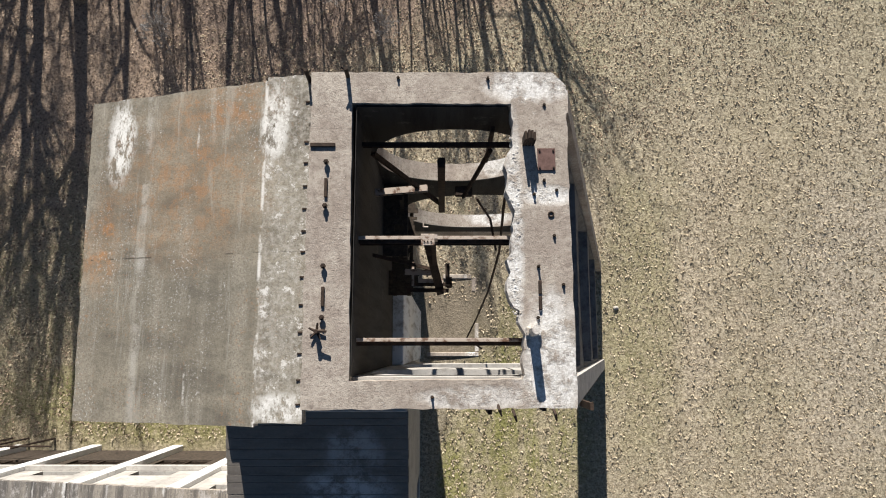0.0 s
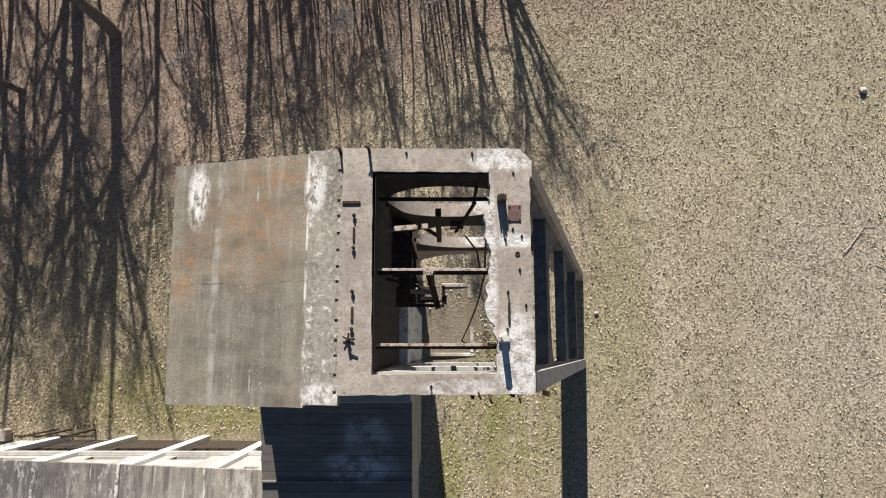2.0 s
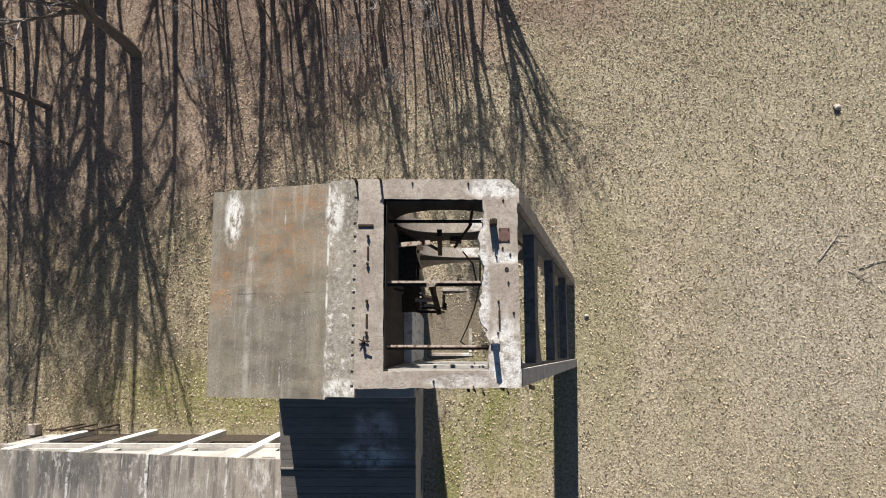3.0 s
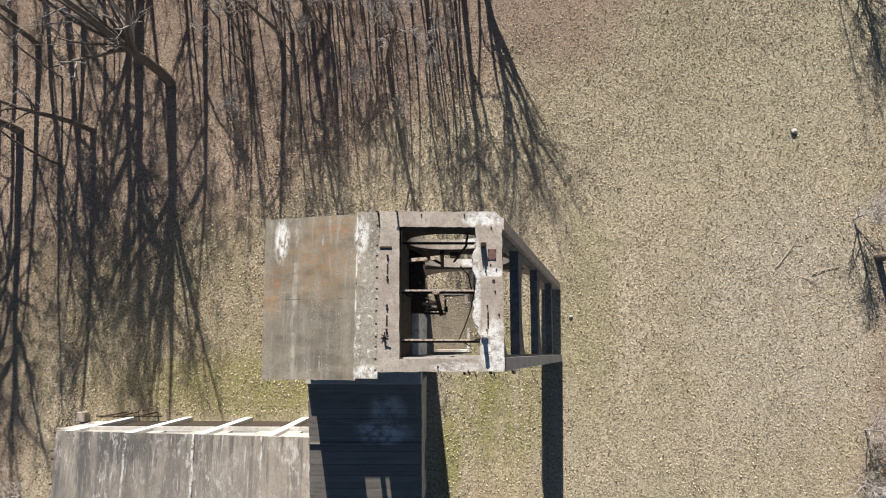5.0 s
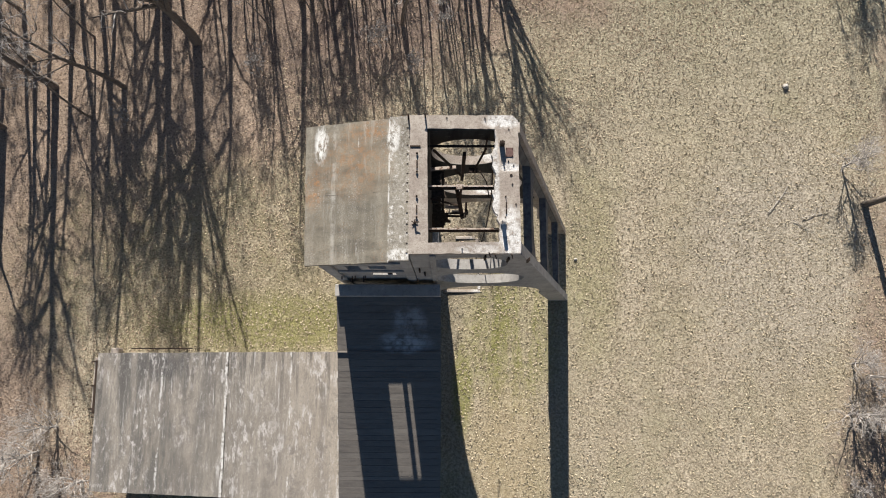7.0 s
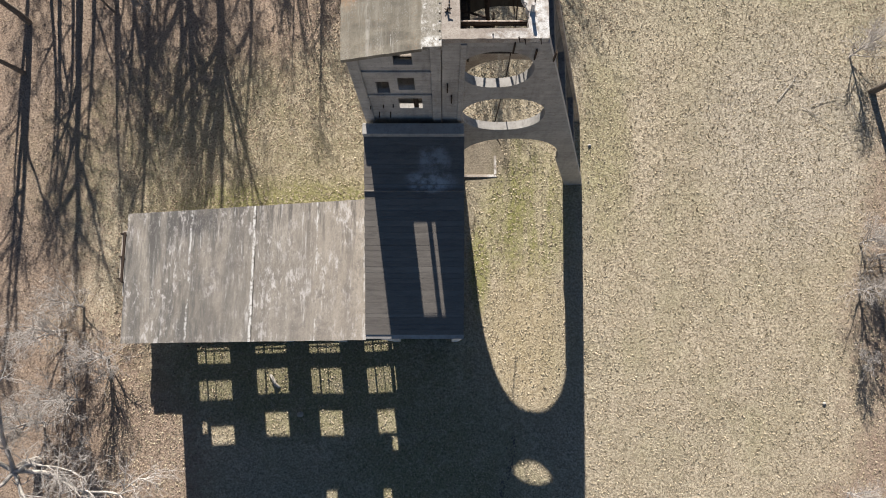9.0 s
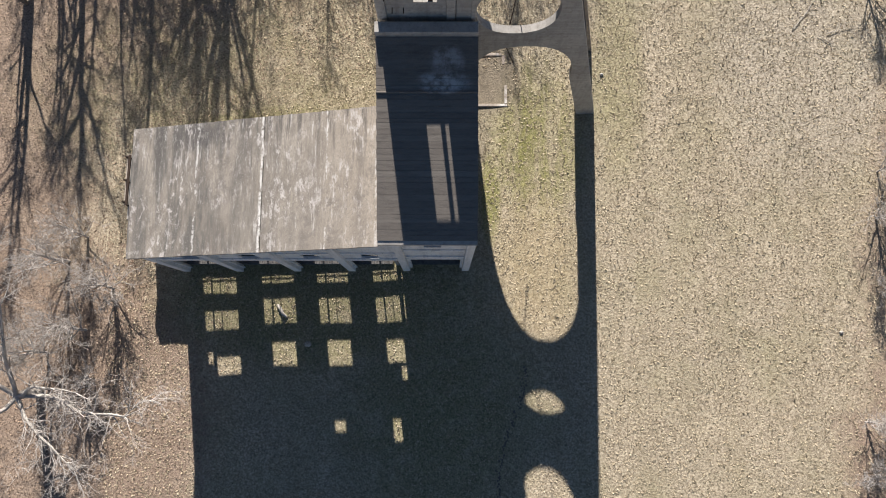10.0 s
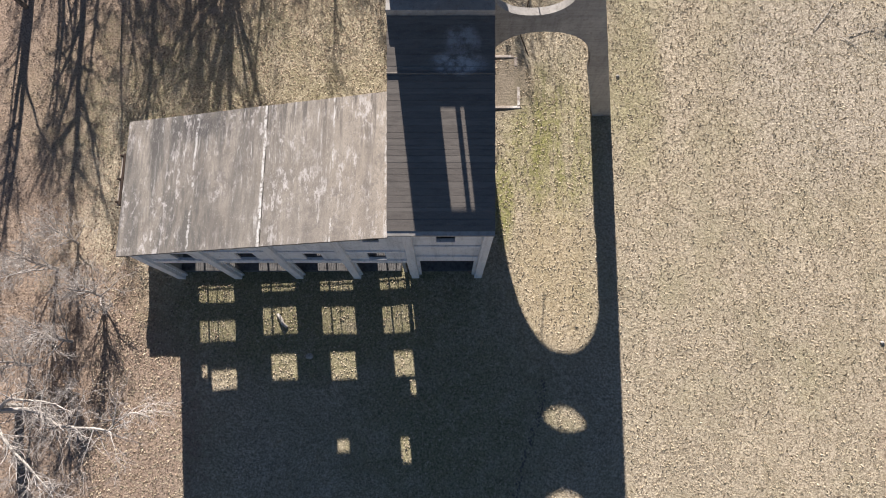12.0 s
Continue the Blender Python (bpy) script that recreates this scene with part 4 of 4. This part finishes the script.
# ---- trees ----
class Tubes:
    """Collects thin tapered tubes as plain lists."""

    def __init__(self):
        self.v, self.f = [], []

    def add(self, path, radii, sides):
        rings = []
        for i, p in enumerate(path):
            d = (path[min(i + 1, len(path) - 1)] - path[max(i - 1, 0)]).normalized()
            u = d.cross(Vector((0.31, 0.87, 0.38))).normalized()
            w = d.cross(u)
            rings.append(len(self.v))
            for k in range(sides):
                a = 2 * math.pi * k / sides
                self.v.append(p + (u * math.cos(a) + w * math.sin(a)) * radii[i])
        for a, b in zip(rings, rings[1:]):
            for k in range(sides):
                j = (k + 1) % sides
                self.f.append((a + k, a + j, b + j, b + k))

    def mesh(self, name, material):
        mesh = bpy.data.meshes.new(name)
        mesh.from_pydata([tuple(p) for p in self.v], [], self.f)
        mesh.materials.append(material)
        mesh.shade_smooth()
        return mesh


def bare_tree(seed, height, girth, spread, forks, label, trunk_mat, twig_mat, lean=0.0, low=0.35, rich=1.0, thin=0.012, wide=(0.5, 1.05), high=0.98, straight=1.0):
    """A leafless tree: a tapered trunk, limbs, branches and many twigs."""
    r = random.Random(seed)
    wood, fine = Tubes(), Tubes()

    def grow(start, way, length, radius, depth):
        steps = (9, 6, 4, 3, 2)[depth]
        path, radii, p, d = [start], [radius], start, way.normalized()
        bend = (0.06, 0.16, 0.2, 0.24, 0.28)[depth] * straight
        for i in range(steps):
            d = (d + Vector((r.gauss(0, bend), r.gauss(0, bend), r.gauss(0, bend) + (0.05 if depth else 0.02)))).normalized()
            p = p + d * length / steps
            if depth < 4 or i == steps - 1:
                path.append(p)
                radii.append(max(thin, radius * (1 - 0.82 * (i + 1) / steps)))
        (wood if depth < 2 else fine).add(path, radii, (7, 5, 4, 3, 3)[depth])
        if depth == 4:
            return
        count = (forks, int(6 * rich), int(5 * rich), int(4 * rich))[depth]
        for k in range(count):
            t = r.uniform(low if depth == 0 else 0.22, high if depth == 0 else 0.98)
            i = min(steps - 1, int(t * steps))
            at = path[i].lerp(path[i + 1], t * steps - i)
            along = (path[i + 1] - path[i]).normalized()
            side = along.cross(Vector((r.gauss(0, 1), r.gauss(0, 1), r.gauss(0, 1)))).normalized()
            open_ = r.uniform(*wide) if depth == 0 else r.uniform(0.5, 1.05)
            child = along * math.cos(open_) + side * math.sin(open_) + Vector((0, 0, 0.12))
            if depth == 0:
                size = height * spread * (1.1 - 0.6 * t) * r.uniform(0.6, 1.1)
            else:
                size = length * r.uniform(0.32, 0.6)
            grow(at, child, size, max(thin, radii[i] * r.uniform(0.45, 0.72)), depth + 1)

    grow(Vector((0, 0, -0.4)), Vector((lean, 0, 1)), height, girth, 0)
    tree = thing("bare_tree", label, "tree", group="bare trees")
    for name, tubes, mat in (("trunk", wood, trunk_mat), ("crown", fine, twig_mat)):
        ob = new(name, tubes.mesh(name, mat))
        ob.parent = tree
    return tree


KINDS = [
    bare_tree(11, 17, 0.4, 0.5, 17, "tall leafless grey-brown woodland tree", BARK, TWIG, low=0.3, rich=0.85),
    bare_tree(12, 15, 0.24, 0.3, 14, "slim leafless grey-brown woodland tree", BARK, TWIG, low=0.4, rich=0.7),
    bare_tree(13, 18, 0.32, 0.4, 15, "tall leafless forked woodland tree", BARK, TWIG, 0.06, low=0.35, rich=0.8),
    bare_tree(14, 9, 0.1, 0.3, 11, "thin leafless sapling at the wood's edge", BARK, TWIG, low=0.25, rich=0.8),
    bare_tree(15, 13, 0.2, 0.45, 14, "spreading leafless grey tree", TWIG, TWIG, -0.05, low=0.3),
]
KINDS.append(bare_tree(18, 6.0, 0.13, 0.62, 16, "low spreading grey leafless tree", TWIG, PALETWIG, 0.05, low=0.12, rich=1.0, thin=0.008))
KINDS.append(bare_tree(19, 15, 0.46, 0.95, 13, "large leafless tree forking low into upright limbs", BARK, TWIG, 0.0, low=0.04, rich=0.85, thin=0.012, wide=(0.18, 0.5)))

KINDS.append(bare_tree(24, 15.5, 0.5, 0.78, 9, "large leafless tree with a straight trunk and fanned limbs", BARK, TWIG, 0.0, low=0.32, rich=0.52, thin=0.014, wide=(0.3, 0.75), high=0.55, straight=0.45))
KINDS.append(bare_tree(27, 12, 0.11, 0.2, 9, "slender straight leafless pole-stage tree", BARK, TWIG, 0.02, low=0.5, rich=0.7, thin=0.01))


def pale_tree():
    """A leaning tree with long, low, pale limbs and grey twigs."""
    r = random.Random(8)
    wood, fine = Tubes(), Tubes()
    fork = Vector((0.6, -0.1, 3.4))
    wood.add([Vector((0, 0, -0.4)), Vector((0.1, 0.05, 1.4)), fork], [0.36, 0.32, 0.26], 8)
    limbs = [
        [(3.2, 0.0, 4.3), (5.6, -0.9, 5.0), (8.6, -1.2, 5.2), (9.8, -0.2, 5.4)],
        [(1.8, -1.4, 4.2), (3.9, -3.0, 4.8), (5.8, -4.5, 5.2)],
        [(2.4, 0.6, 4.6), (5.4, 0.3, 5.4)],
        [(0.6, 2.4, 5.0), (0.9, 5.6, 6.4), (0.5, 9.0, 7.4)],
        [(-1.4, 1.6, 5.2), (-2.6, 3.6, 6.6)],
        [(-1.0, -2.0, 4.6), (-1.2, -4.6, 5.6)],
    ]

    def twig(p, d, size, radius, depth):
        path, radii = [p], [radius]
        for k in range(4):
            d = (d + Vector((r.gauss(0, 0.25), r.gauss(0, 0.25), r.gauss(0, 0.2) + 0.05))).normalized()
            path.append(path[-1] + d * size / 4)
            radii.append(max(0.008, radius * (1 - 0.22 * (k + 1))))
        fine.add(path, radii, 3)
        if depth:
            for _ in range(5):
                k = r.randrange(1, 5)
                twig(path[k], d + Vector((r.gauss(0, 0.7), r.gauss(0, 0.7), r.gauss(0, 0.4))), size * r.uniform(0.35, 0.65), radii[k] * 0.7, depth - 1)

    for limb in limbs:
        keys = [fork] + [Vector(p) for p in limb]
        path = []
        for p, q in zip(keys, keys[1:]):
            path += [p.lerp(q, t) + Vector((r.gauss(0, 0.07), r.gauss(0, 0.07), r.gauss(0, 0.05))) * (t > 0) for t in (0, 0.34, 0.67)]
        path.append(keys[-1])
        n = len(path)
        wood.add(path, [0.16 * (1 - 0.82 * i / (n - 1)) for i in range(n)], 6)
        for i in range(2, n):
            for _ in range(3):
                d = (path[i] - path[i - 1]).normalized() + Vector((r.gauss(0, 0.8), r.gauss(0, 0.8), r.gauss(0.1, 0.4)))
                twig(path[i], d, r.uniform(1.2, 2.6), 0.05, 2)
    tree = thing("pale_tree", "leafless tree with long sprawling pale limbs", "tree")
    for name, tubes, mat in (("trunk", wood, PALE), ("crown", fine, PALETWIG)):
        ob = new(name, tubes.mesh(name, mat))
        ob.parent = tree
    return tree


PALE_TREE = pale_tree()
BUSH = bare_tree(17, 3.2, 0.05, 0.7, 16, "tangled leafless brown shrub", BARK, TWIG, 0.0, low=0.03, rich=0.8)
used = set()


def plant(kind, x, y, turn=0, scale=1.0):
    """Stand a tree at (x, y); the first of a kind is the thing itself, the rest are copies."""
    m = Matrix.Translation((x, y, level(x, y) - 0.05)) @ Matrix.Rotation(radians(turn), 4, "Z") @ Matrix.Scale(scale, 4)
    if kind.name not in used:
        used.add(kind.name)
        kind.matrix_world = m
        return kind
    ob = copy_thing(kind, m)
    ob.scale = (scale, scale, scale)
    return ob


rng = random.Random(21)
for k, x, y, turn, s in ((7, -24.4, 23.4, 200, 1.0), (2, -36.7, 27.0, 40, 0.9), (1, -32.7, 29.0, 80, 1.0), (1, -41.3, 26.5, 150, 1.0), (8, -34.2, 24.0, 20, 1.0), (0, -37.5, 19.0, 0, 1.0), (2, -42.0, 15.0, 60, 1.0), (2, -39.8, 21.5, 10, 0.8), (1, -42.5, 19.0, 40, 0.9), (1, -31.0, 19.0, 90, 1.1), (8, -33.8, 16.0, 0, 1.2), (4, -31.5, 37.0, 50, 1.1), (4, -36.5, 33.0, 150, 1.2), (4, -24.5, 40.0, 250, 1.1), (0, -29.0, 36.0, 0, 1.0), (8, 34.5, 38.0, 0, 0.9), (3, 36.5, 36.0, 70, 1.0), (8, 38.5, 37.0, 140, 0.9), (5, 37.0, 33.0, 30, 1.0), (2, 1.2, 36.0, 10, 1.0), (6, 2.5, 37.5, 120, 0.85), (1, -14.5, 27.5, 60, 0.85), (1, -11.8, 28.8, 300, 0.9), (8, -8.5, 27.0, 0, 0.9), (8, -17.5, 24.5, 100, 0.8), (8, -13.0, 25.0, 10, 0.8), (8, -3.5, 28.0, 40, 0.9), (4, -28.0, 29.0, 70, 1.1), (1, -5.0, 25.0, 200, 0.9), (3, -1.5, 23.5, 30, 0.9), (0, 36.3, 7.5, 160, 0.8), (3, 36.5, -12.5, 90, 0.9), (4, 35.5, -7.5, 20, 0.6), (4, 36.5, -22.0, 20, 0.7), (5, -32.0, -16.5, 10, 1.0), (5, -34.0, -20.0, 140, 1.1), (5, -36.0, -14.0, 200, 1.1), (5, -34.5, -12.0, 100, 0.9), (5, -37.2, -22.0, 60, 1.0), (5, 34.6, 10.8, 30, 0.8), (5, 34.0, -6.5, 80, 0.7), (5, 33.5, -10.5, 180, 0.8), (5, 31.0, -27.5, 10, 0.6), (4, -44.0, -10.0, 300, 1.0), (1, -46.0, 4.0, 0, 1.0), (1, -42.0, 10.0, 50, 1.0), (2, -47.0, 14.0, 90, 0.9)):
    plant(KINDS[k], x, y, turn, s)
spots = []
while len(spots) < 30:
    x, y = rng.uniform(-60, 4), rng.uniform(21, 66)
    if x > -7 or (x > -20 and rng.random() < 0.72) or y < 28 + 0.25 * (x + 20) * (x > -20) or min([math.hypot(x - a, y - b) for a, b in spots] + [9]) < 2.6:
        continue
    spots.append((x, y))
    plant(KINDS[rng.choice((0, 1, 1, 2, 2, 3, 3, 4))], x, y, rng.uniform(0, 360), rng.uniform(0.75, 1.1))
for n in range(84):
    x, y = (rng.uniform(-20, 1), rng.uniform(26, 44)) if n % 6 else (rng.uniform(-48, -20), rng.uniform(30, 46))
    plant(KINDS[rng.choice((3, 8, 8))], x, y, rng.uniform(0, 360), rng.uniform(0.6, 1.15))
for x, y in ((33, 57), (37, 52), (41, 50), (36, 62), (43, 56), (46, 36), (47, 14), (46, -2), (47, -28), (42, -34)):
    plant(KINDS[rng.choice((0, 1, 2, 4))], x, y, rng.uniform(0, 360), rng.uniform(0.8, 1.0))
plant(PALE_TREE, -37.6, -25.2, 0, 1.2)
for x, y, s in ((34.5, -8.5, 1.0), (36.0, -10.5, 1.2), (32.5, -29.0, 0.9), (30.5, -31.5, 1.0), (33.0, -16.5, 0.8), (-31.5, -17.5, 0.8), (-33.0, -24.0, 0.9), (-30.5, 16.0, 0.7), (-18.5, 20.5, 0.9), (-7.0, 23.0, 0.9), (-3.5, 20.5, 0.7)):
    plant(BUSH, x, y, rng.uniform(0, 360), s)


# ---- ground cover ----
def cover(name, count, area, make, material, label, seed, keep):
    """Very many small loose pieces on the ground, in one mesh."""
    r = np.random.default_rng(seed)
    verts, faces, made = [], [], 0
    while made < count:
        x, y = r.uniform(area[0], area[1]), r.uniform(area[2], area[3])
        if not keep(x, y, r):
            continue
        made += 1
        make(verts, faces, x, y, level(x, y), r)
    mesh = bpy.data.meshes.new(name)
    mesh.from_pydata(verts, [], faces)
    mesh.materials.append(material)
    tagged(new(name, mesh), label, "ground cover", kind="stuff")


def tuft(verts, faces, x, y, z, r):
    size = r.uniform(0.03, 0.085) if r.random() < 0.5 else r.uniform(0.09, 0.2)
    for _ in range(3):
        a = r.uniform(0, 6.28)
        c, s = math.cos(a), math.sin(a)
        n = len(verts)
        tip = r.uniform(0.4, 1.2) * size
        verts += [(x - s * size * 0.35, y + c * size * 0.35, z - 0.02), (x + s * size * 0.35, y - c * size * 0.35, z - 0.02), (x + c * tip, y + s * tip, z + size * r.uniform(0.35, 0.8))]
        faces.append((n, n + 1, n + 2))


def leaf(verts, faces, x, y, z, r):
    a, size, t = r.uniform(0, 6.28), r.uniform(0.035, 0.085), r.uniform(-0.5, 0.5)
    c, s = math.cos(a) * size, math.sin(a) * size
    n = len(verts)
    verts += [(x - c, y - s, z + 0.02), (x + s * 0.7, y - c * 0.7, z + 0.03 + t * 0.06), (x + c, y + s, z + 0.05), (x - s * 0.7, y + c * 0.7, z + 0.03 - t * 0.06)]
    faces.append((n, n + 1, n + 2, n + 3))


def clear(x, y):
    return not (-26 < x < -1.2 and -15 < y < -5.4) and not (-7.9 < x < -1.2 and -6 < y < 5.6) and not (-29 < x < -25 and -11.5 < y < -6)


def grassy(x, y, r):
    edge = 14 + 0.55 * x + 8 * noise.noise((x * 0.1, y * 0.1, 2))
    return clear(x, y) and x > -32 and x < 38 and y < edge + 12 + r.uniform(-4, 4) and not (-1.4 < x < 2.2 and -0.6 < y < 3)


def woody(x, y, r):
    edge = 10 + 0.55 * x + 8 * noise.noise((x * 0.1, y * 0.1, 2)) + r.uniform(-4, 4)
    return clear(x, y) and (y > edge or x < -25 + r.uniform(-4, 4) or x > 36 + r.uniform(-3, 3))


cover("grass_tufts", 110000, (-32, 42, -36, 36), tuft, blade("dry_straw_blade", (0.25, 0.208, 0.143), (0.60, 0.51, 0.375)), "dry straw-coloured grass tufts", 5, grassy)
cover("fallen_leaves", 90000, (-46, 44, -36, 42), leaf, blade("dead_leaf", (0.09, 0.06, 0.045), (0.50, 0.375, 0.27)), "brown fallen leaves under the trees", 6, woody)

# loose things on the field
rng = random.Random(33)
for x, y, s in ((30.2, 18.5, 0.3), (29.7, -20.2, 0.18), (10.6, 2.6, 0.18), (-14.9, -21.2, 0.3), (-8.6, -4.6, 0.2)):
    bm = bmesh.new()
    bmesh.ops.create_icosphere(bm, subdivisions=2, radius=s)
    for v in bm.verts:
        v.co = Vector((x, y, level(x, y) + s * 0.3)) + Vector((v.co.x, v.co.y * 0.8, v.co.z * 0.7)) * (1 + 0.35 * noise.noise(v.co * 4))
    tagged(link("rock", bm, PALE), "pale loose rock lying on dry grass", "rock")
for x, y, turn, size in ((29.0, 8.2, 50, 3.6), (30.8, 5.5, -30, 2.0), (31.8, 6.5, 15, 2.4)):
    t = Tubes()
    d = Vector((math.cos(radians(turn)), math.sin(radians(turn)), 0))
    path = [Vector((x, y, level(x, y) + 0.06)) + d * size * (i / 6 - 0.5) + Vector((rng.gauss(0, 0.06), rng.gauss(0, 0.06), 0.03)) for i in range(7)]
    t.add(path, [0.034 - 0.003 * i for i in range(7)], 5)
    for k in (2, 3, 4):
        e = d.cross(Vector((0, 0, 1))) * rng.choice((-1, 1)) + d * 0.8
        t.add([path[k], path[k] + e * 0.4, path[k] + e * 0.7 + Vector((0.05, 0.1, 0.05))], [0.018, 0.013, 0.007], 4)
    tagged(new("fallen_branch", t.mesh("fallen_branch", PALE)), "pale bare branch lying on the grass", "branch", "fallen branches")

t = Tubes()
x, y = -17.6, -17.9
t.add([Vector((x, y, level(x, y) + 0.08)), Vector((x + 0.25, y - 0.25, level(x, y) + 0.3)), Vector((x + 0.5, y - 0.75, level(x, y) + 0.32)), Vector((x + 0.8, y - 1.0, level(x, y) + 0.1))], [0.13, 0.14, 0.14, 0.12], 8)
tagged(new("bent_log", t.mesh("bent_log", PALE)), "short pale bent log on shaded grass", "log")


def rubble_line():
    """Stones thrown up along a shallow rut."""
    r = random.Random(77)
    bm = bmesh.new()
    for i in range(150):
        t = i / 149
        x = 3.4 - 3.2 * t + 0.25 * math.sin(t * 9) + r.gauss(0, 0.14)
        y = -23.0 - 13.0 * t
        made = bmesh.ops.create_icosphere(bm, subdivisions=1, radius=r.uniform(0.03, 0.11))["verts"]
        for v in made:
            v.co = Vector((x, y, level(x, y))) + Vector((v.co.x * r.uniform(0.8, 1.2), v.co.y * 1.2, v.co.z * 0.6))
    tagged(link("rut_stones", bm, BARK), "dark stones along a shallow rut", "stones", kind="stuff")


rubble_line()
